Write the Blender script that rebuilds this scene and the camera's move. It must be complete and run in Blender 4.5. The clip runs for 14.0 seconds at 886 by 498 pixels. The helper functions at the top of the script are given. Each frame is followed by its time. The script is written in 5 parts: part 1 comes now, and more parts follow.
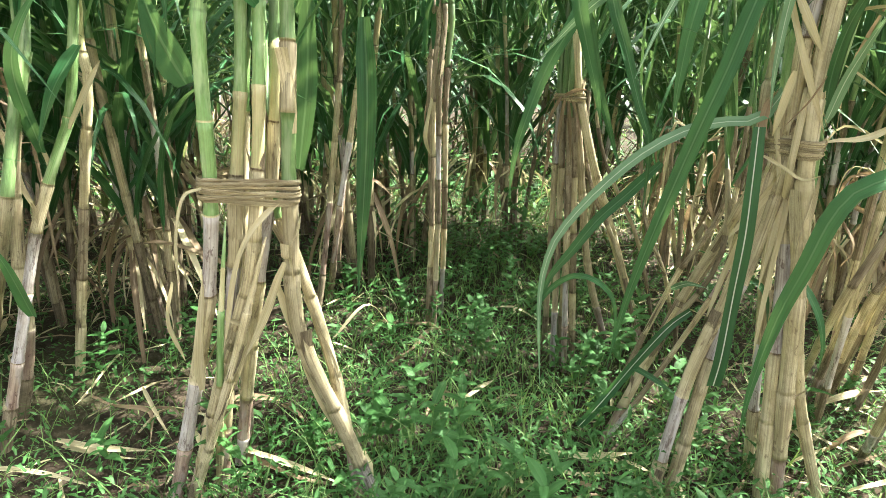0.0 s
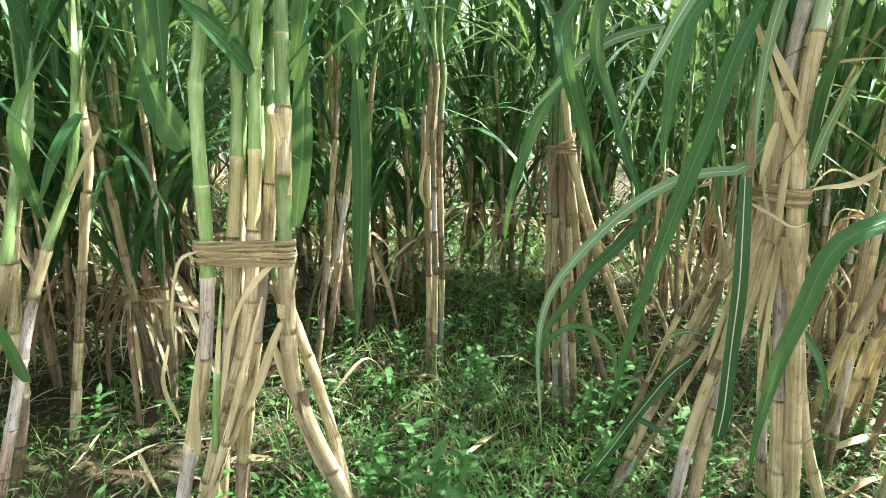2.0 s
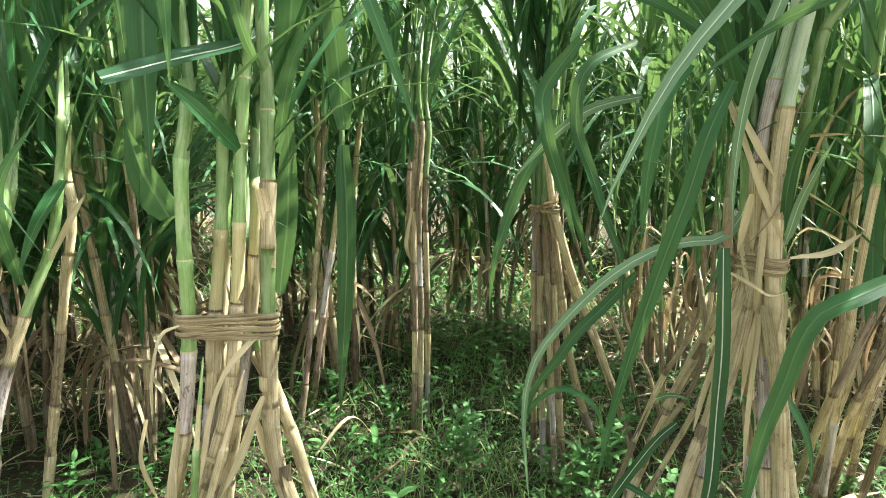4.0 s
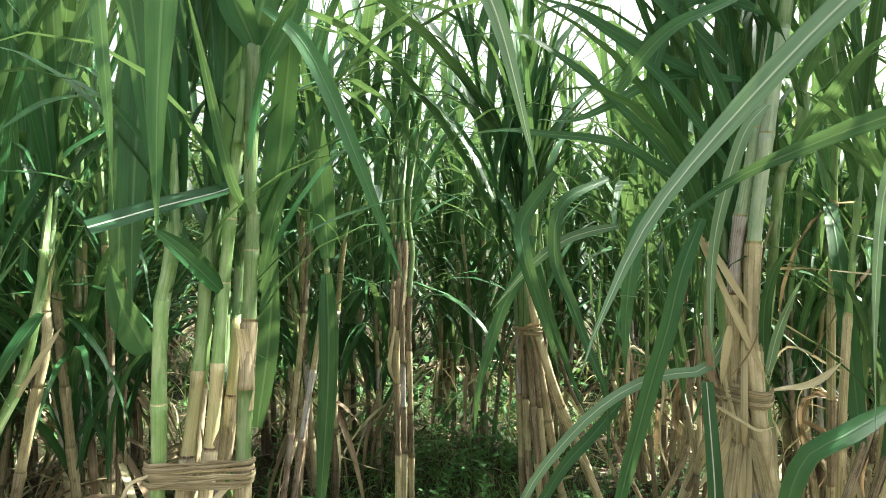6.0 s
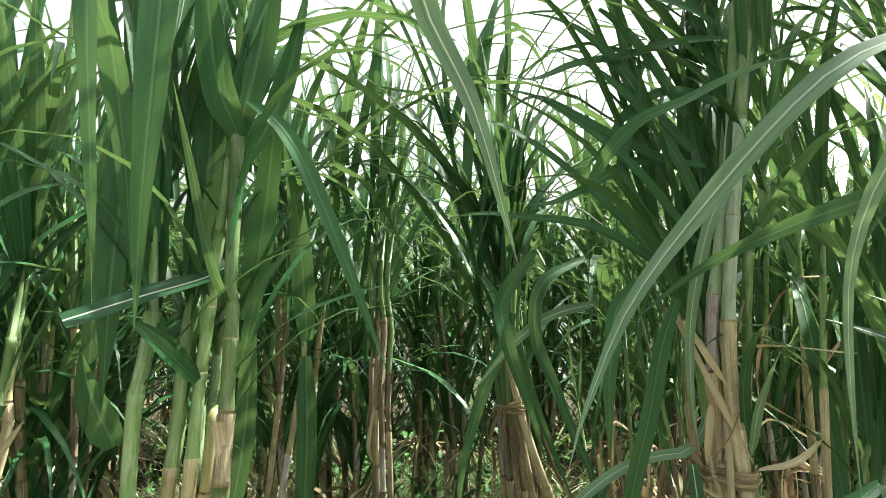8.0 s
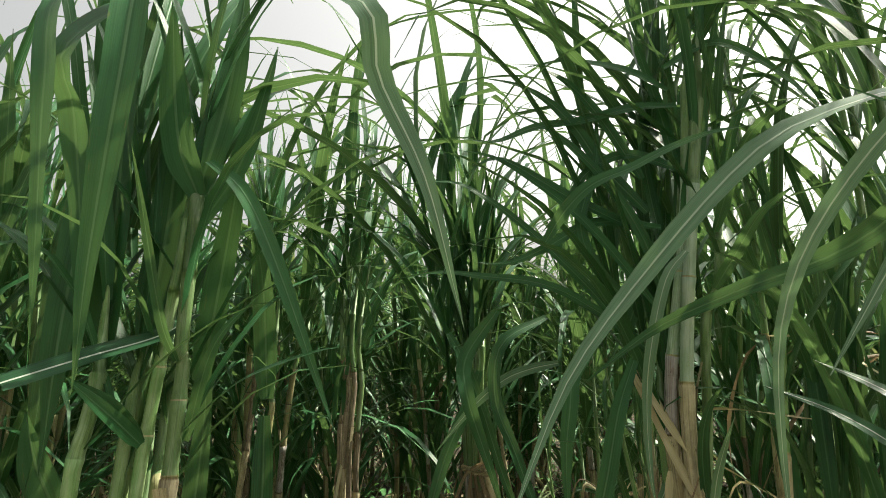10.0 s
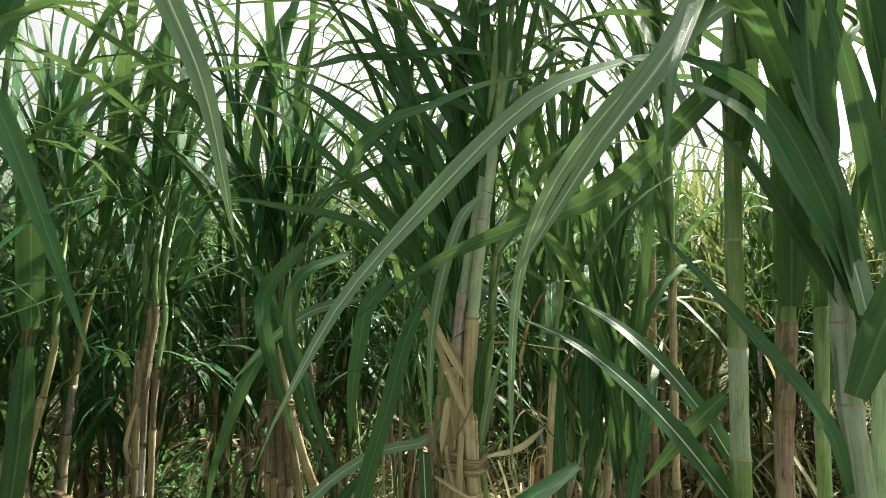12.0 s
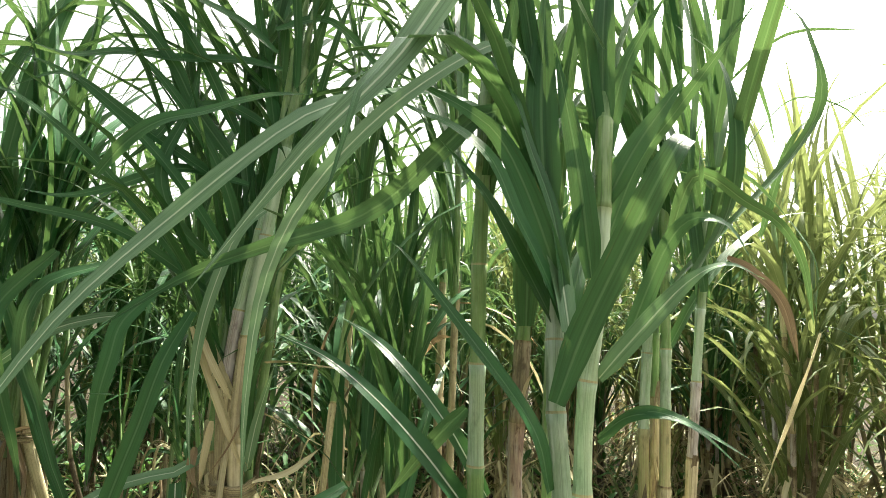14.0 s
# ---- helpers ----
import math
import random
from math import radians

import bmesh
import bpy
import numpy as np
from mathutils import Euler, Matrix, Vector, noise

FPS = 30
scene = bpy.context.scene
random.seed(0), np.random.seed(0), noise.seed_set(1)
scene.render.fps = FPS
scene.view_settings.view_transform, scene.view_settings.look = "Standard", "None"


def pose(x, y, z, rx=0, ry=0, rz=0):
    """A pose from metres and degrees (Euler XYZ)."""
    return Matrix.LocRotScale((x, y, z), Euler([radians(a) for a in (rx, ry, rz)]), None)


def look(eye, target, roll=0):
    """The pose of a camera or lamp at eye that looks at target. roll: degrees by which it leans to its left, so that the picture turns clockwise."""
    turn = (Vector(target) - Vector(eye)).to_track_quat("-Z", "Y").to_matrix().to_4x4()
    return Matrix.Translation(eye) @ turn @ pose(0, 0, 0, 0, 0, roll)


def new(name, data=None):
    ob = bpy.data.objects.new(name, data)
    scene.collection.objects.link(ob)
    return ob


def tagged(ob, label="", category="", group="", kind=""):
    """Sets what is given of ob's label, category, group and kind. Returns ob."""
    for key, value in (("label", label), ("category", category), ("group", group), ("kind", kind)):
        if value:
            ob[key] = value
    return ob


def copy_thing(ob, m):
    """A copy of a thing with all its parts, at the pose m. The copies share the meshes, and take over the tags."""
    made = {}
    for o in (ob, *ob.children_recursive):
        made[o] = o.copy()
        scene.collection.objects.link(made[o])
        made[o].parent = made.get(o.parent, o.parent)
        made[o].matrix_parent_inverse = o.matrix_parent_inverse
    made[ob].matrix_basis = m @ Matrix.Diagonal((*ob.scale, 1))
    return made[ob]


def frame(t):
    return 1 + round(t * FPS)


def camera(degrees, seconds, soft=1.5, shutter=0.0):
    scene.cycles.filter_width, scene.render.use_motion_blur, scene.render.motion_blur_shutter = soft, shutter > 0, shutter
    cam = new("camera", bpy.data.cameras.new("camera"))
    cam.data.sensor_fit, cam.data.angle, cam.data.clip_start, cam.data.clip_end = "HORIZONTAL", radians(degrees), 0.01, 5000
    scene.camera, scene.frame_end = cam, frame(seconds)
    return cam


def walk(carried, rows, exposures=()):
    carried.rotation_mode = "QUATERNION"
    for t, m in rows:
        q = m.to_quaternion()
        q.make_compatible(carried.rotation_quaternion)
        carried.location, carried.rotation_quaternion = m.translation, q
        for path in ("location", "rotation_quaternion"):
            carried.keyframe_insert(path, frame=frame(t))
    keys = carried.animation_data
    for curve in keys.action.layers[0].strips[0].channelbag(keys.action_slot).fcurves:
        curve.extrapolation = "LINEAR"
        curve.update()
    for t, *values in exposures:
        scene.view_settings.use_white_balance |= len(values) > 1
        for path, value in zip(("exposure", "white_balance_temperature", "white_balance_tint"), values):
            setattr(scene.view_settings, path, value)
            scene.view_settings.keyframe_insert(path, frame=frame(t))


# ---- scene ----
cam = camera(76.3, 14.0, 0.8)
PATH = [
    (0, -0.000, 0.000, 1.100, 71.03, -1.44, -11.00),
    (0.5, 0.002, -0.003, 1.097, 70.00, -0.99, -11.13),
    (1, 0.002, -0.003, 1.101, 71.74, -1.16, -11.41),
    (1.5, 0.006, -0.001, 1.116, 73.79, -0.66, -11.60),
    (2, 0.010, -0.002, 1.124, 75.61, 0.02, -11.43),
    (2.5, 0.013, -0.003, 1.140, 77.00, 1.14, -11.44),
    (5, 0.023, 0.014, 1.243, 83.27, -0.21, -13.56),
    (5.5, 0.025, 0.014, 1.266, 86.71, 0.68, -13.68),
    (6, 0.025, 0.009, 1.283, 88.98, 0.39, -14.34),
    (6.5, 0.024, 0.005, 1.296, 90.72, 0.39, -14.87),
    (7, 0.016, 0.004, 1.307, 92.55, 0.53, -15.42),
    (7.5, 0.015, 0.001, 1.318, 94.29, 1.21, -15.21),
    (8, 0.010, 0.001, 1.322, 95.60, 1.25, -16.79),
    (8.2, 0.008, 0.000, 1.326, 96.22, 1.24, -18.07),
    (10.3, 0.098, -0.044, 1.354, 100.49, 0.77, -17.69),
    (10.5, 0.107, -0.053, 1.358, 99.56, 0.25, -19.45),
    (11, 0.135, -0.063, 1.360, 98.23, -0.33, -24.40),
    (11.5, 0.163, -0.082, 1.343, 97.01, -0.28, -28.12),
    (12, 0.204, -0.075, 1.320, 94.94, -0.72, -32.47),
    (12.5, 0.238, -0.085, 1.302, 93.73, -1.47, -37.85),
    (13, 0.271, -0.106, 1.299, 92.41, -1.69, -43.39),
    (13.5, 0.295, -0.140, 1.295, 92.60, -1.85, -46.93),
    (14, 0.294, -0.163, 1.305, 97.96, -1.75, -49.35),
]
walk(cam, [(t, pose(*p)) for t, *p in PATH], [(0, 2.48, 6500, 10), (2.5, 2.45, 6500, 10), (5, 2.16, 6500, 10), (8, 1.65, 6500, 10), (10.5, 0.9, 6900, 6), (12, 1.25, 6900, 6), (13.2, 1.78, 6900, 6), (14, 1.62, 6900, 6)])

# ---- world, sun, exposure ----
SUN_AZ, SUN_EL = 77.0, 54.0          # degrees clockwise from +y, degrees above the horizon
world = bpy.data.worlds.new("hazy_sky")
scene.world = world
world.use_nodes = True
wn = world.node_tree
sky = wn.nodes.new("ShaderNodeTexSky")
sky.sky_type = "NISHITA"
sky.sun_disc = False
sky.sun_elevation = radians(SUN_EL)
sky.sun_rotation = radians(SUN_AZ)
sky.air_density = 1.0
sky.dust_density = 9.0
sky.ozone_density = 1.0
wn.nodes["Background"].inputs[1].default_value = 0.10
haze = wn.nodes.new("ShaderNodeHueSaturation")
haze.inputs["Saturation"].default_value = 0.2
haze.inputs["Value"].default_value = 1.28
wn.links.new(sky.outputs[0], haze.inputs["Color"])
wn.links.new(haze.outputs[0], wn.nodes["Background"].inputs[0])

sun = new("sun", bpy.data.lights.new("sun", "SUN"))
sun.data.energy = 5.0
sun.data.angle = radians(0.6)
sun.data.color = (1.0, 0.96, 0.86)
a, e = radians(SUN_AZ), radians(SUN_EL)
toward_sun = Vector((math.sin(a) * math.cos(e), math.cos(a) * math.cos(e), math.sin(e)))
sun.matrix_world = look(toward_sun * 30, (0, 0, 0))


# ---- materials ----
class Shader:
    """A node material with a few shortcuts."""

    def __init__(self, name):
        self.m = bpy.data.materials.new(name)
        self.m.use_nodes = True
        self.t = self.m.node_tree
        self.b = self.t.nodes["Principled BSDF"]
        self.out = self.t.nodes["Material Output"]

    def node(self, kind, **values):
        n = self.t.nodes.new(kind)
        for key, value in values.items():
            n.inputs[key.replace("_", " ")].default_value = value
        return n

    def link(self, a, b):
        self.t.links.new(a, b)

    def value(self, op, a, b=None, c=None):
        n = self.t.nodes.new("ShaderNodeMath")
        n.operation = op
        for i, v in enumerate((a, b, c)):
            if v is None:
                continue
            if isinstance(v, (int, float)):
                n.inputs[i].default_value = v
            else:
                self.link(v, n.inputs[i])
        return n.outputs[0]

    def mix(self, f, a, b):
        n = self.t.nodes.new("ShaderNodeMix")
        n.data_type = "RGBA"
        for i, v in ((0, f), (6, a), (7, b)):
            if isinstance(v, (int, float)):
                n.inputs[i].default_value = v
            elif isinstance(v, tuple):
                n.inputs[i].default_value = (*v, 1)
            else:
                self.link(v, n.inputs[i])
        return n.outputs[2]

    def step(self, v, lo, hi):
        n = self.t.nodes.new("ShaderNodeMapRange")
        n.interpolation_type = "SMOOTHSTEP"
        self.link(v, n.inputs[0])
        n.inputs[1].default_value, n.inputs[2].default_value = lo, hi
        return n.outputs[0]

    def rand(self):
        """A number of its own for each object and each loose piece."""
        info = self.t.nodes.new("ShaderNodeObjectInfo")
        geo = self.t.nodes.new("ShaderNodeNewGeometry")
        s = self.value("ADD", info.outputs["Random"], geo.outputs["Random Per Island"])
        return self.value("FRACT", s)

    def strip_uv(self, across, along, shift=None):
        """Texture space along a strip: u times across, v (metres) times along."""
        uv = self.t.nodes.new("ShaderNodeUVMap")
        sep = self.t.nodes.new("ShaderNodeSeparateXYZ")
        self.link(uv.outputs[0], sep.inputs[0])
        com = self.t.nodes.new("ShaderNodeCombineXYZ")
        self.link(self.value("MULTIPLY", sep.outputs[0], across), com.inputs[0])
        self.link(self.value("MULTIPLY", sep.outputs[1], along), com.inputs[1])
        if shift is not None:
            self.link(self.value("MULTIPLY", shift, 40.0), com.inputs[2])
        return com.outputs[0], sep.outputs[0], sep.outputs[1]

    def noise(self, vector, scale, detail=3.0, rough=0.55):
        n = self.node("ShaderNodeTexNoise", Scale=scale, Detail=detail, Roughness=rough)
        if vector is not None:
            self.link(vector, n.inputs["Vector"])
        return n.outputs[0]

    def bump(self, height, strength, distance):
        n = self.node("ShaderNodeBump", Strength=strength, Distance=distance)
        self.link(height, n.inputs["Height"])
        self.link(n.outputs[0], self.b.inputs["Normal"])
        return n.outputs[0]


def leaf_material(name, dark, light, rib, through_colour, through_share, edge_dry=0.5, rough=0.42, rib_share=0.75):
    s = Shader(name)
    r = s.rand()
    vec, u, v = s.strip_uv(46.0, 1.6, r)
    veins = s.noise(vec, 1.0, 2.0)
    broad, _, _ = s.strip_uv(2.5, 5.0, r)
    patch = s.noise(broad, 1.0, 3.0)
    col = s.mix(s.step(patch, 0.25, 0.75), dark, light)
    col = s.mix(s.value("MULTIPLY", s.step(veins, 0.42, 0.62), 0.6), col, light)
    lanes, _, _ = s.strip_uv(9.0, 0.5, r)
    col = s.mix(s.value("MULTIPLY", s.step(s.noise(lanes, 1.0, 2.0), 0.5, 0.66), 0.55), col, tuple(0.55 * c for c in dark))
    col = s.mix(s.value("MULTIPLY", r, 0.35), col, tuple(min(1, c * 1.7) for c in light))
    off = s.value("ABSOLUTE", s.value("SUBTRACT", u, 0.5))
    spots, _, _ = s.strip_uv(9.0, 14.0, r)
    dry = s.value("MULTIPLY", s.step(s.noise(spots, 1.0, 4.0), 0.62, 0.74), s.step(off, 0.2, 0.5))
    col = s.mix(s.value("MULTIPLY", dry, edge_dry), col, (0.30, 0.20, 0.06))
    ribbed = s.value("SUBTRACT", 1.0, s.step(off, 0.022, 0.06))
    col = s.mix(s.value("MULTIPLY", ribbed, rib_share), col, rib)
    s.link(col, s.b.inputs["Base Color"])
    s.b.inputs["Roughness"].default_value = rough
    s.b.inputs["Specular IOR Level"].default_value = 0.25
    h = s.value("ADD", s.value("MULTIPLY", veins, 0.4), ribbed)
    s.bump(h, 0.35, 0.002)
    tr = s.t.nodes.new("ShaderNodeBsdfTranslucent")
    s.link(s.mix(0.55, col, through_colour), tr.inputs[0])
    ms = s.t.nodes.new("ShaderNodeMixShader")
    ms.inputs[0].default_value = through_share
    s.link(s.b.outputs[0], ms.inputs[1])
    s.link(tr.outputs[0], ms.inputs[2])
    s.link(ms.outputs[0], s.out.inputs[0])
    return s.m


def cane_material(name, base, second, stain, streak, stain_at=0.58, rough=0.55, bloom=None):
    s = Shader(name)
    r = s.rand()
    fib, u, v = s.strip_uv(30.0, 3.0, r)
    fibre = s.noise(fib, 1.0, 3.0)
    blot, _, _ = s.strip_uv(2.4, 13.0, r)
    blotch = s.noise(blot, 1.0, 4.0, 0.65)
    col = s.mix(s.step(blotch, 0.3, 0.7), base, second)
    col = s.mix(s.value("MULTIPLY", s.step(fibre, 0.47, 0.62), streak), col, stain)
    fine, _, _ = s.strip_uv(7.0, 24.0, r)
    col = s.mix(s.value("MULTIPLY", s.step(s.noise(fine, 1.0, 5.0, 0.7), stain_at - 0.02, stain_at + 0.07), 0.85), col, stain)
    crack, _, _ = s.strip_uv(34.0, 1.1, r)
    split = s.noise(crack, 1.0, 2.0, 0.6)
    col = s.mix(s.value("MULTIPLY", s.step(s.value("ABSOLUTE", s.value("SUBTRACT", split, 0.5)), 0.03, 0.0), 0.5), col, tuple(0.6 * c for c in stain))
    grime, _, _ = s.strip_uv(1.6, 7.0, r)
    col = s.mix(s.value("MULTIPLY", s.step(s.noise(grime, 1.0, 5.0, 0.7), 0.54, 0.70), 0.75), col, tuple(0.45 * c for c in base))
    if bloom:
        wax, _, _ = s.strip_uv(5.0, 9.0, r)
        col = s.mix(s.value("MULTIPLY", s.step(s.noise(wax, 1.0, 3.0), 0.45, 0.65), 0.6), col, bloom)
    bright = s.node("ShaderNodeHueSaturation")
    s.link(col, bright.inputs["Color"])
    s.link(s.value("MULTIPLY_ADD", r, 0.5, 0.68), bright.inputs["Value"])
    s.link(bright.outputs[0], s.b.inputs["Base Color"])
    s.b.inputs["Roughness"].default_value = rough
    s.b.inputs["Specular IOR Level"].default_value = 0.35
    s.bump(s.value("ADD", fibre, s.value("MULTIPLY", blotch, 0.5)), 0.5, 0.003)
    return s.m


M_LEAF = leaf_material("cane_leaf", (0.009, 0.054, 0.020), (0.036, 0.128, 0.044), (0.16, 0.28, 0.14), (0.24, 0.37, 0.10), 0.23, 0.4, 0.40, 0.45)
# paler and yellower than M_LEAF: the glow of sunlit leaves put into colour
M_SUN_YELLOW = leaf_material("ripening_leaf", (0.05, 0.10, 0.035), (0.14, 0.19, 0.07), (0.36, 0.42, 0.2), (0.38, 0.42, 0.14), 0.36, 0.7, 0.45, 0.5)
# waxy pale leaf, with sky sheen and sunlight also put into its colour
M_PALE = leaf_material("cane_leaf_bloomed", (0.06, 0.14, 0.075), (0.15, 0.26, 0.15), (0.55, 0.65, 0.5), (0.17, 0.30, 0.06), 0.22, 0.25, 0.45)
M_CUT = leaf_material("cane_leaf_glossy", (0.018, 0.06, 0.028), (0.034, 0.1, 0.045), (0.75, 0.8, 0.68), (0.12, 0.3, 0.04), 0.25, 0.3, 0.36)
M_DRY = leaf_material("dry_leaf", (0.34, 0.29, 0.16), (0.55, 0.50, 0.32), (0.58, 0.53, 0.36), (0.50, 0.44, 0.23), 0.22, 0.7, 0.6)
M_BROWN = leaf_material("brown_leaf", (0.12, 0.09, 0.06), (0.27, 0.205, 0.13), (0.33, 0.26, 0.17), (0.4, 0.27, 0.12), 0.2, 0.7, 0.65)
M_WEED = leaf_material("weed_leaf", (0.024, 0.088, 0.026), (0.060, 0.165, 0.046), (0.11, 0.21, 0.08), (0.18, 0.34, 0.06), 0.30, 0.1, 0.55, 0.5)
M_GRASS = leaf_material("grass_blade", (0.07, 0.15, 0.05), (0.15, 0.25, 0.085), (0.18, 0.27, 0.1), (0.28, 0.42, 0.08), 0.36, 0.4, 0.5)

# letters: what covers one joint of a cane
CANE = {
    "s": cane_material("straw_sheath", (0.43, 0.375, 0.215), (0.64, 0.575, 0.375), (0.20, 0.155, 0.095), 0.5, 0.6, 0.62),
    "b": cane_material("brown_sheath", (0.21, 0.17, 0.11), (0.37, 0.315, 0.21), (0.11, 0.08, 0.05), 0.7, 0.55, 0.7),
    "w": cane_material("waxy_cane", (0.38, 0.34, 0.30), (0.54, 0.51, 0.47), (0.13, 0.09, 0.08), 0.45, 0.55, 0.5, (0.66, 0.65, 0.66)),
    "p": cane_material("purple_cane", (0.30, 0.20, 0.17), (0.48, 0.38, 0.28), (0.12, 0.07, 0.05), 0.45, 0.55, 0.5, (0.52, 0.47, 0.43)),
    "y": cane_material("yellow_cane", (0.36, 0.38, 0.18), (0.47, 0.43, 0.24), (0.30, 0.20, 0.09), 0.35, 0.68, 0.45),
    "g": cane_material("green_cane", (0.14, 0.28, 0.09), (0.23, 0.37, 0.14), (0.13, 0.18, 0.06), 0.25, 0.72, 0.42, (0.36, 0.46, 0.25)),
    "a": cane_material("glaucous_cane", (0.28, 0.42, 0.26), (0.40, 0.53, 0.35), (0.17, 0.25, 0.13), 0.2, 0.74, 0.45, (0.54, 0.64, 0.53)),
    "G": cane_material("green_sheath", (0.10, 0.21, 0.07), (0.20, 0.31, 0.11), (0.08, 0.13, 0.05), 0.4, 0.74, 0.45, (0.30, 0.40, 0.24)),
}
CANE["n"] = cane_material("leaf_scar", (0.30, 0.24, 0.15), (0.44, 0.37, 0.24), (0.10, 0.07, 0.04), 0.6, 0.5, 0.75)
LETTERS = "sbwpygaGn"
M_TIE = cane_material("tie_leaf", (0.38, 0.33, 0.19), (0.58, 0.52, 0.32), (0.17, 0.11, 0.06), 0.9, 0.6, 0.65)


def soil_material():
    s = Shader("soil")
    tc = s.t.nodes.new("ShaderNodeTexCoord")
    big = s.noise(tc.outputs["Object"], 1.3, 4.0)
    small = s.noise(tc.outputs["Object"], 38.0, 5.0, 0.7)
    col = s.mix(s.step(small, 0.3, 0.75), (0.022, 0.017, 0.012), (0.070, 0.054, 0.037))
    col = s.mix(s.value("MULTIPLY", s.step(big, 0.45, 0.7), 0.5), col, (0.055, 0.07, 0.025))
    sep = s.t.nodes.new("ShaderNodeSeparateXYZ")
    s.link(tc.outputs["Object"], sep.inputs[0])
    edge = s.value("ADD", sep.outputs[1], s.value("MULTIPLY", big, 0.5))
    # paler earth added on the unseen near side, to bounce light onto the bundles
    bounce_earth = s.mix(small, (0.10, 0.09, 0.055), (0.19, 0.165, 0.105))
    col = s.mix(s.step(edge, 0.45, 0.75), bounce_earth, col)
    s.link(col, s.b.inputs["Base Color"])
    s.b.inputs["Roughness"].default_value = 0.95
    s.b.inputs["Specular IOR Level"].default_value = 0.15
    s.bump(s.value("ADD", small, big), 0.9, 0.02)
    return s.m


M_SOIL = soil_material()


# ---- shapes ----
def spline(points, n):
    """n + 1 places along a smooth curve through the points, evenly apart."""
    p = [Vector(q) for q in points]
    p = [2 * p[0] - p[1], *p, 2 * p[-1] - p[-2]]
    fine = []
    for i in range(1, len(p) - 2):
        for k in range(12):
            t = k / 12
            a, b, c, d = p[i - 1], p[i], p[i + 1], p[i + 2]
            fine.append(0.5 * (2 * b + (c - a) * t + (2 * a - 5 * b + 4 * c - d) * t * t + (3 * b - a - 3 * c + d) * t ** 3))
    fine.append(p[-2])
    arc = np.concatenate([[0], np.cumsum([(fine[i + 1] - fine[i]).length for i in range(len(fine) - 1)])])
    xyz = np.array([tuple(v) for v in fine])
    at = np.linspace(0, arc[-1], n + 1)
    return [Vector(v) for v in np.stack([np.interp(at, arc, xyz[:, k]) for k in range(3)], 1)], float(arc[-1])


class Soup:
    """Loose pieces gathered into one mesh."""

    def __init__(self):
        self.v, self.f, self.uv, self.m = [], [], [], []

    def add(self, piece, matrix=None, slot=None):
        v, f, uv, m = piece
        base = len(self.v)
        self.v += [matrix @ Vector(q) for q in v] if matrix is not None else v
        self.f += [tuple(i + base for i in face) for face in f]
        self.uv += uv
        self.m += m if slot is None else [slot] * len(f)

    def mesh(self, name, materials):
        me = bpy.data.meshes.new(name)
        me.from_pydata([tuple(q) for q in self.v], [], self.f)
        for mat in materials:
            me.materials.append(mat)
        layer = me.uv_layers.new(name="UVMap")
        loops = np.empty(len(me.loops), dtype=np.int32)
        me.loops.foreach_get("vertex_index", loops)
        layer.data.foreach_set("uv", np.array(self.uv, dtype=np.float32)[loops].ravel())
        me.polygons.foreach_set("material_index", np.array(self.m, dtype=np.int32))
        me.polygons.foreach_set("use_smooth", np.ones(len(self.f), dtype=bool))
        me.update()
        return me


def one(piece, name, materials):
    s = Soup()
    s.add(piece)
    return s.mesh(name, materials)


def blade_piece(points, width, facing, seg=16, fold=0.35, wave=0.05, rng=random, blunt=False, tip=1.5, cols=5):
    """A grass-like blade along the points, its upper face towards facing."""
    line, length = spline(points, seg)
    facing = Vector(facing).normalized()
    v, uv = [], []
    ph = rng.uniform(0, 6.28)
    last = None
    for i, p in enumerate(line):
        s = i / seg
        tan = (line[min(i + 1, seg)] - line[max(i - 1, 0)]).normalized()
        side = tan.cross(facing)
        if last is not None:
            side = side if side.dot(last) >= 0 else -side
            side = (side + last * 0.6)
            side -= tan * side.dot(tan)
        side = side.normalized() if side.length > 0.02 else tan.orthogonal().normalized()
        last = side
        up = side.cross(tan)
        if blunt:
            w = width / 2 * min(1, 0.75 + s)
        else:
            w = width / 2 * min(1.0, 0.55 + 3.2 * s) * max(0.02, 1 - max(0, (s - 0.35) / 0.65) ** tip)
        rise = fold * (1 - 0.8 * s)
        for k in range(cols):
            x = 2 * k / (cols - 1) - 1
            z = rise * abs(x) * w + wave * width * x * math.sin(ph + s * length * 22 + (1.6 if x > 0 else 0)) * min(1, 4 * s)
            v.append(p + side * (x * w) + up * z)
            uv.append((0.5 + 0.5 * x, s * length))
    f = [(i * cols + k, i * cols + k + 1, (i + 1) * cols + k + 1, (i + 1) * cols + k) for i in range(seg) for k in range(cols - 1)]
    return v, f, uv, [0] * len(f)


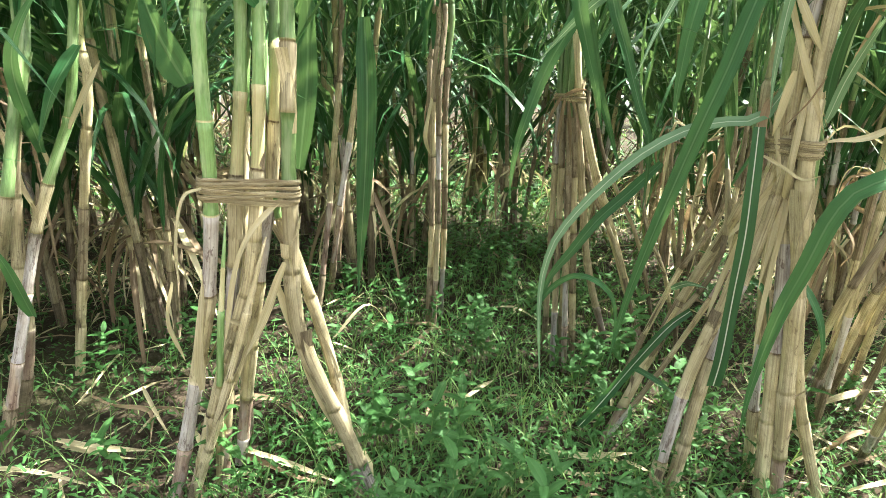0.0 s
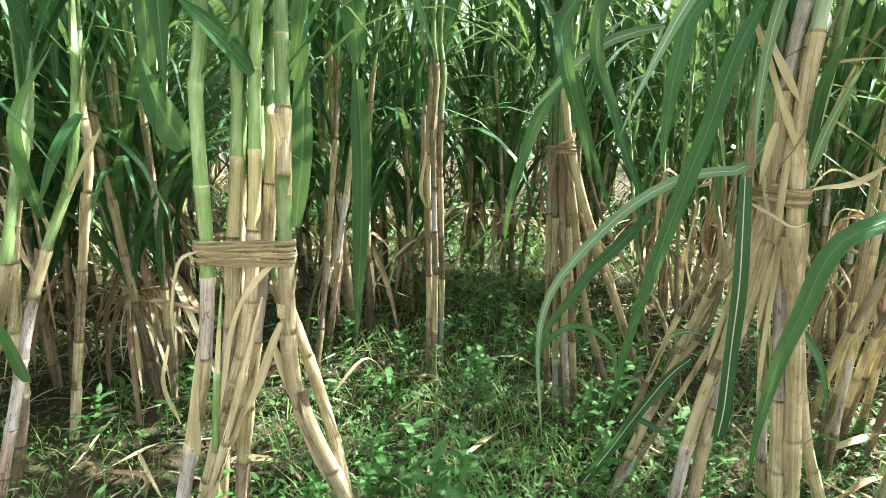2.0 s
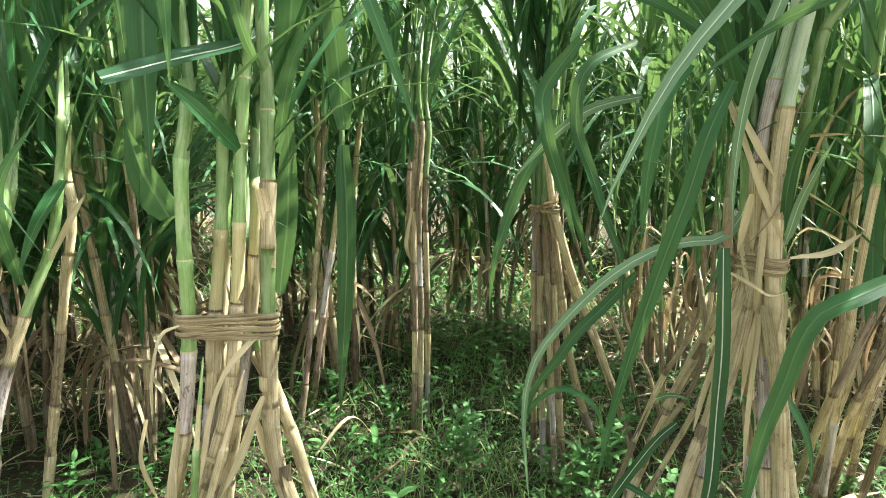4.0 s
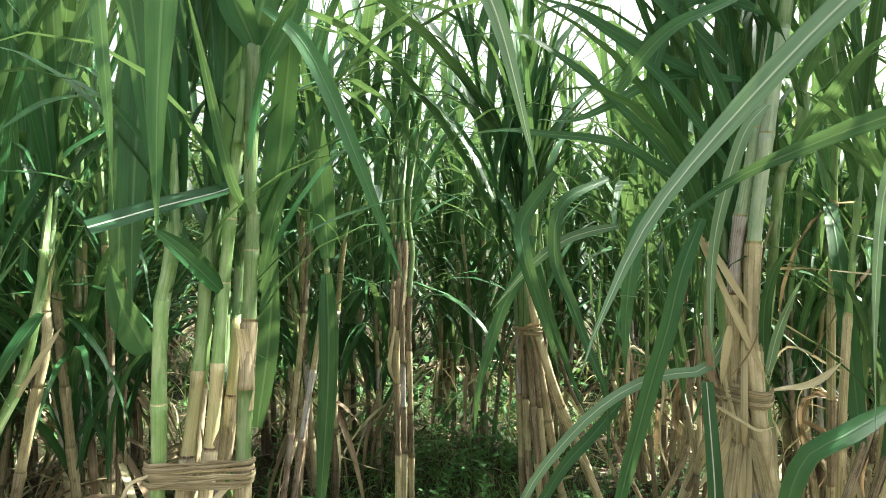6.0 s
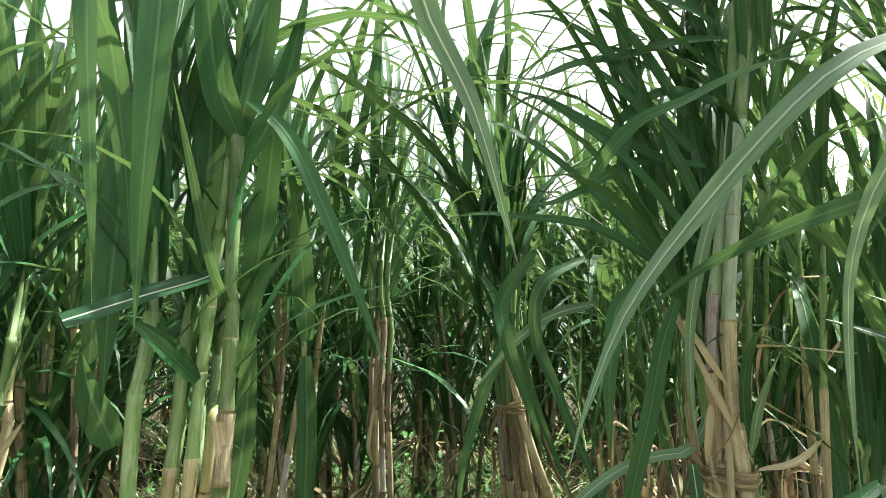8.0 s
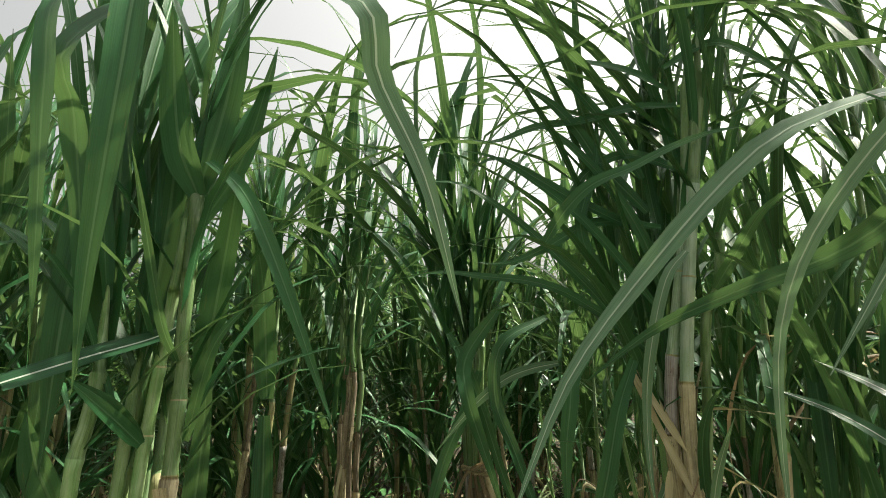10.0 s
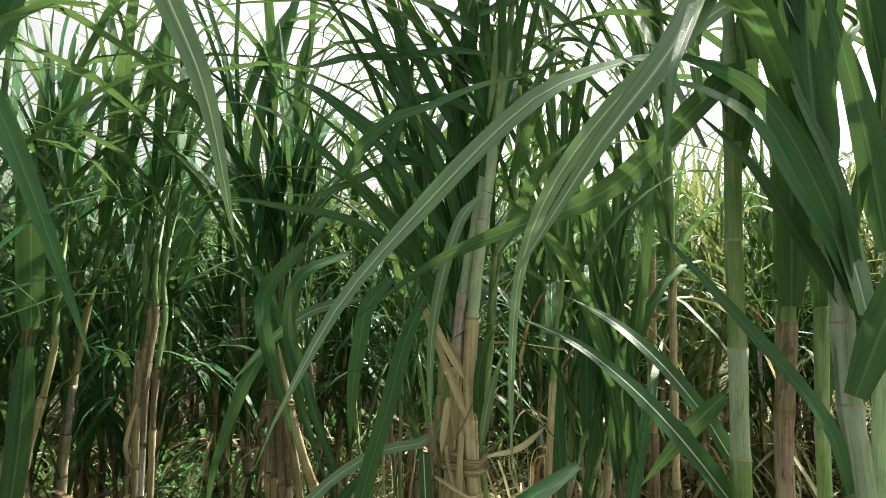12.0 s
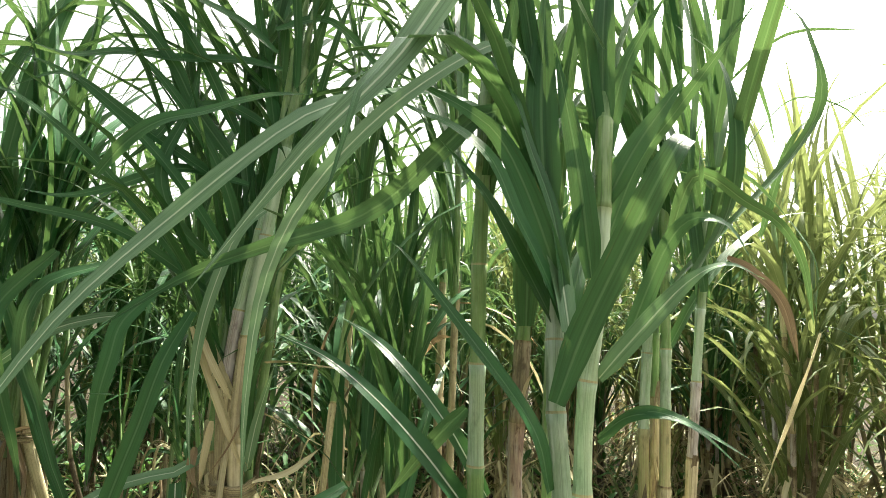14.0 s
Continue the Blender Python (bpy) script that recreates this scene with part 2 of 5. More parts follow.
def cane_piece(points, r, looks, sides=10, rng=random, plain=False):
    """A jointed cane along the points; looks has a letter for each joint, from the ground up."""
    line, length = spline(points, 60)
    n = len(looks)
    cuts = [0.0]
    for _ in range(n):
        cuts.append(cuts[-1] + rng.uniform(0.75, 1.25))
    cuts = [c / cuts[-1] for c in cuts]
    rings = []
    for k, letter in enumerate(looks):
        a, b = cuts[k], cuts[k + 1]
        taper = r * (1.08 - 0.3 * a) * (1 if k < n - 1 else 0.8)
        e = 0.006 / length
        if letter in "sbG":      # a sheath, wrapped round the joint, loose at its upper rim
            prof = [(0, 1.14), (2 * e, 1.04), ((b - a) * 0.35, 1.04), ((b - a) * 0.75, 1.10), (b - a - e, 1.17), (b - a, 0.98)]
        else:                    # a bare joint with its root ring and wax band
            prof = [(0, 1.10), (0.7 * e, 1.08), (3 * e, 0.97), ((b - a) * 0.5, 0.95), (b - a - 3 * e, 0.99), (b - a, 1.10)]
        if plain:
            prof = [prof[0], prof[2], prof[-1]]
        if k == n - 1:
            prof = [prof[0], ((b - a) * 0.5, 0.8), (b - a, 0.3)]
        at = LETTERS.index(letter)
        scar, collar = LETTERS.index("n"), LETTERS.index("y")
        rings += [(a + d, taper * q, scar if i == 0 and letter in "wpy" else collar if i == 0 and letter in "ga" else at) for i, (d, q) in enumerate(prof)]
    v, uv, f, m = [], [], [], []
    ph = rng.uniform(0, 6.28)
    for s, rad, _ in rings:
        x = min(max(s, 0), 1) * 60
        i = min(int(x), 59)
        p = line[i].lerp(line[i + 1], x - i)
        tan = (line[i + 1] - line[i]).normalized()
        u = tan.cross(Vector((0.3, 1, 0.1))).normalized()
        w = tan.cross(u)
        for k in range(sides + 1):
            t = 2 * math.pi * k / sides
            q = rad * (1 + 0.05 * math.sin(2 * t + ph) + 0.03 * math.sin(3 * t + s * 40))
            v.append(p + u * (q * math.cos(t)) + w * (q * math.sin(t)))
            uv.append((k / sides, s * length))
    c = sides + 1
    for j in range(len(rings) - 1):
        for k in range(sides):
            f.append((j * c + k, j * c + k + 1, (j + 1) * c + k + 1, (j + 1) * c + k))
            m.append(rings[j][2])
    top = len(v)
    v.append(line[-1])
    uv.append((0.5, length))
    for k in range(sides):
        f.append(((len(rings) - 1) * c + k, (len(rings) - 1) * c + k + 1, top))
        m.append(rings[-1][2])
    return v, f, uv, m


def arc_points(length, lean, bend, curl=1.6, sway=0.0):
    """A blade's midline from the origin in the xz plane: lean from upright at its foot, bent by so many degrees at its tip."""
    x = y = z = 0.0
    out = [(0, 0, 0)]
    for i in range(8):
        s = (i + 0.5) / 8
        t = radians(lean + bend * s ** curl)
        x += math.sin(t) * length / 8
        z += math.cos(t) * length / 8
        y += sway * s * length / 8
        out.append((x, y, z))
    return out


def part(name, mesh, parent, label=""):
    ob = new(name, mesh)
    ob.parent = parent
    if label:
        tagged(ob, label)
    return ob


def thing(name, label, category, group="", at=(0, 0, 0)):
    ob = new(name)
    ob.empty_display_size = 0.1
    ob.location = at
    return tagged(ob, label, category, group)


CANE_SLOTS = [CANE[c] for c in LETTERS]
PATH_SIDE = Vector((-0.25, -0.8, 0.45))
UP = Vector((0.0, -0.25, 1.0))
PATH_END = Vector((-0.8, -0.5, 0.3))
SUNWARD = toward_sun.copy()
SKYWARD = Vector((-0.3, -0.6, 0.75))
hero_rng = random.Random(11)
STALKS = {}           # the midlines and radii of each bundle's stalks, for its binding


def into_field(turn):
    """A blade's heading, folded so that it hangs over the field and not over the path."""
    turn = (turn + 30) % 360 - 30
    return turn if turn < 210 else -turn


def cane(parent, points, r, looks):
    """A stalk with the loose split sheaths that still cling to its dry joints."""
    ob = part("stalk", one(cane_piece(points, 0.9 * r, looks, 14, hero_rng), "stalk", CANE_SLOTS), parent)
    line, length = spline(points, 60)
    STALKS.setdefault(parent.name, []).append((line, r))
    slender = parent in (bundle_far, bundle_grey, clump_leaning, clump_dry)
    for k, letter in enumerate(looks[:-1] if slender else looks[:-1] + looks[:-1]):
        k %= len(looks) - 1
        if letter not in "sb" or hero_rng.random() < 0.2:
            continue
        a = (k + hero_rng.uniform(-0.3, 0.35)) / len(looks)
        b = min(0.98, a + hero_rng.uniform(0.5, 1.4) / len(looks))
        t = hero_rng.uniform(0, 6.28)
        out = Vector((math.cos(t), math.sin(t) - 0.5, 0.0)).normalized()
        skew = Vector((-out.y, out.x, 0)) * r * hero_rng.uniform(-0.5, 0.5)
        pts = []
        for i in range(5):
            q = line[int(max(0.0, a + (b - a) * i / 4) * 60)]
            pts.append(q + skew * (i / 2 - 1) + out * r * (0.66 + 0.08 * i + (1.3 if i == 4 else 0.35 if i == 3 else 0) * hero_rng.random() * (0.4 if slender else 1)))
        piece = blade_piece(pts, r * hero_rng.uniform(0.8, 1.75), out, 10, -0.5, 0.14, hero_rng, hero_rng.random() < 0.3, hero_rng.choice((1.4, 2.2, 4.0)))
        part("sheath", one(piece, "sheath", [CANE["s" if hero_rng.random() < 0.75 else "b"]]), ob)
    if looks[-1] == "G":
        for k in range(5):
            size = hero_rng.uniform(0.6, 0.95) * (0.55 if parent is clump_leaning else 1)
            mesh = hero_rng.choice(SPIKE_MESHES if k < 2 else LEAF_MESHES)
            p = line[60 - (0, 2, 5, 9, 14)[k]]
            lf = part("leaf", mesh, parent)
            lf.matrix_basis = pose(*p, hero_rng.uniform(-12, 12), hero_rng.uniform(-12, 12), into_field(180 * k + hero_rng.uniform(-50, 50))) @ Matrix.Diagonal((size, size, size, 1))
    return ob


def blade(parent, points, width, facing, kind="green", tip=1.6):
    mat = {"green": M_LEAF, "cut": M_CUT, "dry": M_DRY, "brown": M_BROWN, "pale": M_PALE, "ribbed": M_CUT}[kind]
    own = random.Random(int(abs(points[0][0] + 3 * points[1][1] + 7 * points[-1][2]) * 1e4))
    turn = Euler([own.uniform(-0.2, 0.2) for _ in range(3)]).to_matrix()
    withered = kind in ("dry", "brown")
    piece = blade_piece(points, width, turn @ facing, 24, 0.12 if kind == "pale" else 0.8 if withered else 0.3, 0.22 if withered else 0.04, hero_rng, kind == "cut", 2.5 if withered else tip)
    label = {"green": "", "cut": "green leaf with white midrib and blunt broken end", "dry": "dry straw-coloured leaf strip", "brown": "withered brown hanging leaf", "pale": "pale arching leaf with white midrib, bloom and sky sheen in its colour", "ribbed": "dark green leaf with a white midrib"}[kind]
    return part("leaf" if kind not in ("dry", "brown") else "dry_leaf", one(piece, "leaf", [mat]), parent, label)


def outline(circles, n):
    """n places round the tightest loop about some circles (x, y, radius)."""
    dots = sorted((x + r * math.cos(k * 0.3927), y + r * math.sin(k * 0.3927)) for x, y, r in circles for k in range(16))
    loop = []
    for run in (dots, dots[::-1]):
        start = len(loop)
        for p in run:
            while len(loop) - start > 1 and (loop[-1][0] - loop[-2][0]) * (p[1] - loop[-2][1]) - (loop[-1][1] - loop[-2][1]) * (p[0] - loop[-2][0]) <= 0:
                loop.pop()
            loop.append(p)
        loop.pop()
    ring = np.array(loop + loop[:1])
    arc = np.concatenate([[0], np.cumsum(np.hypot(*np.diff(ring, axis=0).T))])
    at = np.linspace(0, arc[-1], n + 1)[:-1]
    return np.stack([np.interp(at, arc, ring[:, k]) for k in (0, 1)], 1), float(arc[-1])


def tie(parent, centre, reach, height, turns, seed, slope=0.0):
    """A band of dry leaves wound tightly round the stalks of a bundle."""
    rng = random.Random(seed)
    c = Vector(centre)
    circles = []
    for line, r in STALKS[parent.name]:
        p = min(line, key=lambda q: abs(q.z - c.z))
        if abs(p.z - c.z) < 0.05 and math.hypot(p.x - c.x, p.y - c.y) < reach:
            circles.append((p.x - c.x, p.y - c.y, r * 1.02))
    n = 64
    loop, length = outline(circles, n)
    out = []
    for i in range(n):
        d = loop[(i + 1) % n] - loop[i - 1]
        out.append(np.array((d[1], -d[0])) / np.hypot(*d))
    band = None
    for k in range(turns):
        z0 = height * ((k + 0.5) / turns - 0.5) + rng.uniform(-0.002, 0.002)
        half = height / turns * rng.uniform(0.55, 1.15)
        lift, ph, ph2, tilt = 0.0015 + 0.0022 * (k * 7 % 3) + rng.uniform(0, 0.001), rng.uniform(0, 6.28), rng.uniform(0, 6.28), rng.uniform(-0.045, 0.045) + slope
        v, uv, f = [], [], []
        for i in range(n + 1):
            t = 2 * math.pi * i / n
            p, q = loop[i % n], out[i % n]
            z = z0 + tilt * p[0] + 0.0016 * math.sin(2 * t + ph) + 0.0008 * math.sin(7 * t + ph2)
            w = half * (1 + 0.25 * math.sin(3 * t + ph2))
            for j, (dw, dr) in enumerate(((-1, 0.0), (-0.6, 0.0014), (-0.1, 0.0008), (0.4, 0.0017), (1, 0.0))):
                e = lift + dr + 0.0012 * math.sin(5 * t + ph) * dw
                v.append(Vector((p[0] + q[0] * e, p[1] + q[1] * e, z + w * dw)))
                uv.append((0.25 * j + 0.37 * k, i / n * length))
        for i in range(n):
            for j in range(4):
                f.append((i * 5 + j, i * 5 + j + 1, (i + 1) * 5 + j + 1, (i + 1) * 5 + j))
        me = one((v, f, uv, [0] * len(f)), "wrap", [M_TIE])
        if band is None:
            band = part("binding", me, parent, "band of twisted dry cane leaves")
            band.location = centre
        else:
            part("wrap", me, band)


# ---- ground ----
def ground():
    n = 110
    c = [math.copysign(abs(t) ** 3.2 * 220 + abs(t) * 5, t) for t in np.linspace(-1, 1, n)]
    v, f, uv = [], [], []
    for y in c:
        for x in c:
            near = max(0.0, 1 - math.hypot(x, y) / 14)
            z = near * (0.045 * noise.noise((x * 1.1, y * 1.1, 0)) + 0.02 * noise.noise((x * 4, y * 4, 3)))
            v.append(Vector((x + 0.8, y + 2.5, z)))
            uv.append((x, y))
    for j in range(n - 1):
        for i in range(n - 1):
            f.append((j * n + i, j * n + i + 1, (j + 1) * n + i + 1, (j + 1) * n + i))
    ob = new("ground", one((v, f, uv, [0] * len(f)), "ground", [M_SOIL]))
    tagged(ob, "dark moist field soil under weeds and leaf litter", "ground", kind="structure")


def ground_z(x, y):
    x, y = x - 0.8, y - 2.5
    near = max(0.0, 1 - math.hypot(x, y) / 14)
    return near * (0.045 * noise.noise((x * 1.1, y * 1.1, 0)) + 0.02 * noise.noise((x * 4, y * 4, 3)))


ground()


# ---- leaf shapes for the standing crop ----
crop_rng = random.Random(5)
LEAF_SHAPES = []
for i in range(20):
    length = crop_rng.uniform(0.9, 1.6)
    pts = arc_points(length, crop_rng.uniform(4, 30), crop_rng.uniform(70, 165), crop_rng.uniform(1.1, 2.4), crop_rng.uniform(-0.15, 0.15))
    LEAF_SHAPES.append(blade_piece(pts, crop_rng.uniform(0.024, 0.046), (-0.55, 0, 1), 9, 0.35, 0.05, crop_rng, cols=3))
SPIKE_SHAPES = []
for i in range(5):
    pts = arc_points(crop_rng.uniform(0.7, 1.1), crop_rng.uniform(2, 9), crop_rng.uniform(8, 40), 2.0)
    SPIKE_SHAPES.append(blade_piece(pts, crop_rng.uniform(0.026, 0.044), (-1, 0, 0.6), 9, 0.5, 0.03, crop_rng, cols=3))
DEAD_SHAPES = []
for i in range(8):
    pts = arc_points(crop_rng.uniform(0.3, 0.6), crop_rng.uniform(60, 120), crop_rng.uniform(50, 80), crop_rng.uniform(0.4, 0.7), crop_rng.uniform(-0.2, 0.2))
    DEAD_SHAPES.append(blade_piece(pts, crop_rng.uniform(0.012, 0.03), (-0.6, 0, 1), 8, 0.5, 0.15, crop_rng, cols=3))
LEAF_MESHES = [one(p, "leaf", [M_LEAF]) for p in LEAF_SHAPES]
SPIKE_MESHES = [one(p, "leaf", [M_LEAF]) for p in SPIKE_SHAPES]
DEAD_MESHES = [one(p, "dry_leaf", [M_DRY if i % 2 else M_BROWN]) for i, p in enumerate(DEAD_SHAPES)]


# ---- the tied bundles and stalks beside the path ----
BUNDLES = "sugarcane clumps at the edge of the field"
bundle_broad = thing("sugarcane_bundle", "thick green and straw sugarcane stalks tied with dry leaves", "sugarcane", BUNDLES)
bundle_slim = thing("sugarcane_bundle", "pale straw sugarcane stalks tied in a splayed bundle", "sugarcane", BUNDLES)
bundle_far = thing("sugarcane_bundle", "slender brown sugarcane stalks standing among low weeds", "sugarcane", BUNDLES)
bundle_grey = thing("sugarcane_bundle", "greyish dry sugarcane stalks knotted together near the top", "sugarcane", BUNDLES)
bundle_lit = thing("sugarcane_clump", "thick blue-green sugarcane with broad arching sunlit leaves", "sugarcane", BUNDLES)
bundle_right = thing("sugarcane_bundle", "sunlit green and straw sugarcane stalks tied in a band", "sugarcane", BUNDLES)
clump_left = thing("sugarcane_clump", "leaning grey-white and green sugarcane stalks over bare soil", "sugarcane", BUNDLES)
clump_behind = thing("sugarcane_clump", "two slim brown sugarcane stalks in the shade", "sugarcane", BUNDLES)
clump_dry = thing("sugarcane_clump", "dry straw-coloured stalks leaning over leaf litter", "sugarcane", BUNDLES)
clump_leaning = thing("sugarcane_clump", "thicket of slanting dry sugarcane stalks", "sugarcane", BUNDLES)

cane(bundle_broad, [(-0.432, 1.271, -0.02), (-0.341, 1.254, 0.328), (-0.275, 1.23, 0.612), (-0.248, 1.215, 0.831), (-0.24, 1.217, 1.127), (-0.221, 1.251, 1.278), (-0.222, 1.279, 1.514)], 0.019, "pwswggGG")
cane(bundle_broad, [(-0.32, 1.323, -0.02), (-0.25, 1.245, 0.462), (-0.215, 1.231, 0.675), (-0.198, 1.224, 0.828), (-0.168, 1.239, 1.088), (-0.159, 1.271, 1.291), (-0.148, 1.29, 1.383)], 0.016, "psswsygG")
cane(bundle_broad, [(-0.387, 1.255, -0.02), (-0.266, 1.221, 0.388), (-0.188, 1.205, 0.618), (-0.156, 1.22, 0.828), (-0.133, 1.233, 1.088), (-0.129, 1.255, 1.175), (-0.095, 1.279, 1.5), (-0.085, 1.287, 1.593), (-0.072, 1.308, 1.791)], 0.017, "psssssygggGG")
cane(bundle_broad, [(-0.286, 1.397, -0.02), (-0.192, 1.266, 0.507), (-0.131, 1.263, 0.818), (-0.103, 1.266, 1.089), (-0.103, 1.298, 1.148), (-0.085, 1.32, 1.414)], 0.016, "wpsswsyGG")
cane(bundle_broad, [(0.089, 1.176, -0.02), (0.001, 1.2, 0.232), (-0.086, 1.187, 0.495), (-0.091, 1.197, 0.746), (-0.081, 1.207, 0.982), (-0.067, 1.251, 1.338), (-0.073, 1.247, 1.345), (-0.066, 1.268, 1.602), (-0.065, 1.298, 1.879)], 0.0175, "wssssgsgggGG")
cane(bundle_broad, [(0.043, 1.184, -0.02), (-0.003, 1.23, 0.311), (-0.061, 1.239, 0.569), (-0.115, 1.255, 0.75), (-0.136, 1.273, 0.854), (-0.124, 1.326, 1.208)], 0.015, "psssgG")
cane(bundle_broad, [(-0.33, 1.324, -0.02), (-0.253, 1.173, 0.501), (-0.219, 1.18, 0.765)], 0.009, "ssgg")
cane(bundle_broad, [(-0.39, 1.248, -0.02), (-0.249, 1.184, 0.379), (-0.143, 1.191, 0.725)], 0.012, "ssss")
cane(bundle_broad, [(-0.277, 1.51, -0.02), (-0.224, 1.321, 0.482), (-0.195, 1.316, 0.846), (-0.15, 1.333, 1.33), (-0.139, 1.332, 1.498)], 0.015, "pswssgGG")
blade(bundle_broad, [(-0.219, 1.279, 1.325), (-0.223, 1.299, 1.714), (-0.214, 1.28, 2.15)], 0.075, PATH_SIDE)
blade(bundle_broad, [(-0.2, 1.32, 2.2), (-0.304, 1.157, 1.95), (-0.296, 1.211, 1.842), (-0.268, 1.228, 1.596), (-0.255, 1.231, 1.37)], 0.0775, PATH_SIDE)
blade(bundle_broad, [(-0.15, 1.3, 2.2), (-0.192, 1.183, 2.148), (-0.19, 1.081, 1.857), (-0.204, 1.058, 1.539), (-0.21, 1.057, 1.286)], 0.0688, PATH_SIDE)
blade(bundle_broad, [(-0.2, 1.3, 2.15), (-0.32, 1.153, 2.058), (-0.291, 1.036, 1.821), (-0.27, 1.011, 1.563), (-0.261, 1.014, 1.334)], 0.05, PATH_SIDE)
blade(bundle_broad, [(-0.145, 1.291, 1.383), (-0.123, 1.333, 1.731), (-0.139, 1.392, 2.167)], 0.075, PATH_SIDE)
blade(bundle_broad, [(-0.063, 1.268, 1.695), (-0.012, 1.3, 1.966), (0.013, 1.401, 2.343)], 0.075, PATH_SIDE)
blade(bundle_broad, [(-0.063, 1.268, 1.695), (-0.11, 1.254, 1.831), (-0.146, 1.291, 2.168)], 0.0688, PATH_SIDE)
blade(bundle_broad, [(-0.066, 1.258, 1.599), (0.025, 1.301, 1.796), (0.095, 1.398, 2.145)], 0.0625, PATH_SIDE)
blade(bundle_broad, [(-0.078, 1.237, 1.339), (-0.107, 1.194, 1.423), (-0.158, 1.168, 1.676), (-0.176, 1.145, 1.768)], 0.022, PATH_SIDE)
blade(bundle_broad, [(-0.035, 1.3, 1.296), (0, 1.34, 1.607), (0.026, 1.401, 1.933)], 0.0688, PATH_SIDE)
blade(bundle_broad, [(-0.058, 1.299, 1.175), (-0.011, 1.25, 1.368), (0.081, 1.199, 1.478)], 0.025, PATH_SIDE)
blade(bundle_broad, [(-0.132, 1.232, 1.187), (-0.176, 1.185, 1.259), (-0.244, 1.152, 1.315)], 0.03, PATH_SIDE)
blade(bundle_broad, [(-0.13, 1.225, 1.182), (-0.178, 1.177, 1.244), (-0.245, 1.143, 1.315)], 0.03, PATH_SIDE)
blade(bundle_broad, [(-0.321, 1.474, 1.834), (-0.364, 1.464, 1.523), (-0.389, 1.457, 1.034)], 0.0688, PATH_SIDE)
blade(bundle_broad, [(-0.326, 1.464, 1.02), (-0.371, 1.454, 1.129), (-0.399, 1.446, 1.242)], 0.075, PATH_SIDE)
blade(bundle_broad, [(0.099, 1.597, 1.189), (0.098, 1.547, 0.92), (0.061, 1.499, 0.441)], 0.0525, PATH_SIDE)
blade(bundle_broad, [(0.104, 1.612, 1.231), (0.08, 1.613, 1.549), (0.033, 1.514, 1.771)], 0.0625, PATH_SIDE)
blade(bundle_broad, [(-0.082, 1.498, 0.81), (-0.048, 1.499, 1.062), (-0.037, 1.5, 1.394)], 0.0625, PATH_SIDE)
blade(bundle_broad, [(-0.275, 1.331, 1.777), (-0.296, 1.275, 1.433), (-0.307, 1.272, 1.13)], 0.075, PATH_SIDE)
blade(bundle_broad, [(-0.057, 1.312, 1.438), (-0.114, 1.247, 1.39), (-0.225, 1.189, 1.35), (-0.339, 1.138, 1.308)], 0.043, PATH_SIDE, "cut")
blade(bundle_broad, [(-0.06, 1.3, 2.25), (0.236, 0.994, 2.051), (0.28, 0.967, 1.87), (0.36, 0.929, 1.661), (0.416, 0.891, 1.382)], 0.062, SKYWARD, "pale")
blade(bundle_broad, [(-0.042, 1.26, 1.771), (0.034, 1.2, 1.689), (0.105, 1.147, 1.531), (0.225, 1.1, 1.198)], 0.036, SKYWARD)
blade(bundle_broad, [(-0.078, 1.247, 1.182), (0.045, 1.15, 1.297), (0.171, 1.089, 1.349), (0.267, 1.02, 1.366)], 0.022, UP)
blade(bundle_broad, [(-0.261, 1.192, 0.831), (-0.292, 1.174, 0.818), (-0.313, 1.169, 0.738), (-0.324, 1.176, 0.637)], 0.009, PATH_SIDE, "dry")
blade(bundle_broad, [(-0.355, 1.251, 0.608), (-0.378, 1.265, 0.506), (-0.364, 1.29, 0.387)], 0.012, PATH_SIDE, "dry")
blade(bundle_broad, [(-0.102, 1.186, 0.811), (-0.187, 1.165, 0.71), (-0.246, 1.154, 0.483)], 0.014, PATH_SIDE, "dry")
blade(bundle_broad, [(-0.104, 1.165, 0.675), (-0.153, 1.16, 0.555), (-0.211, 1.171, 0.442)], 0.018, PATH_SIDE, "dry")
blade(bundle_broad, [(-0.127, 1.193, 0.619), (-0.056, 1.199, 0.336), (-0.021, 1.22, 0.204)], 0.02, PATH_SIDE, "dry")
blade(bundle_broad, [(-0.309, 1.201, 0.359), (-0.301, 1.203, 0.489), (-0.285, 1.217, 0.634)], 0.022, PATH_SIDE, "dry")
blade(bundle_broad, [(-0.247, 1.195, 0.544), (-0.196, 1.184, 0.491), (-0.298, 1.214, 0.241)], 0.014, PATH_SIDE, "dry")

cane(bundle_slim, [(1.088, 1.018, -0.02), (1.022, 1.043, 0.619), (0.982, 1.067, 0.928), (0.997, 1.101, 1.237), (1.051, 1.066, 1.628), (1.082, 1.05, 1.962), (1.107, 1.038, 2.221)], 0.0185, "sswsswaaGG")
cane(bundle_slim, [(1.129, 1.011, -0.02), (1.021, 1.001, 0.636), (0.993, 1.029, 0.934), (1.011, 1.062, 1.237), (1.048, 1.041, 1.622), (1.088, 1.029, 1.924), (1.111, 1.019, 2.151)], 0.0195, "psssssaaGG")
cane(bundle_slim, [(1.251, 0.991, -0.02), (1.1, 1.019, 0.4), (1.044, 1.063, 0.928), (1.077, 1.081, 1.147), (1.091, 1.067, 1.423), (1.118, 1.04, 1.517), (1.146, 1.04, 1.836)], 0.013, "sssggGGG")
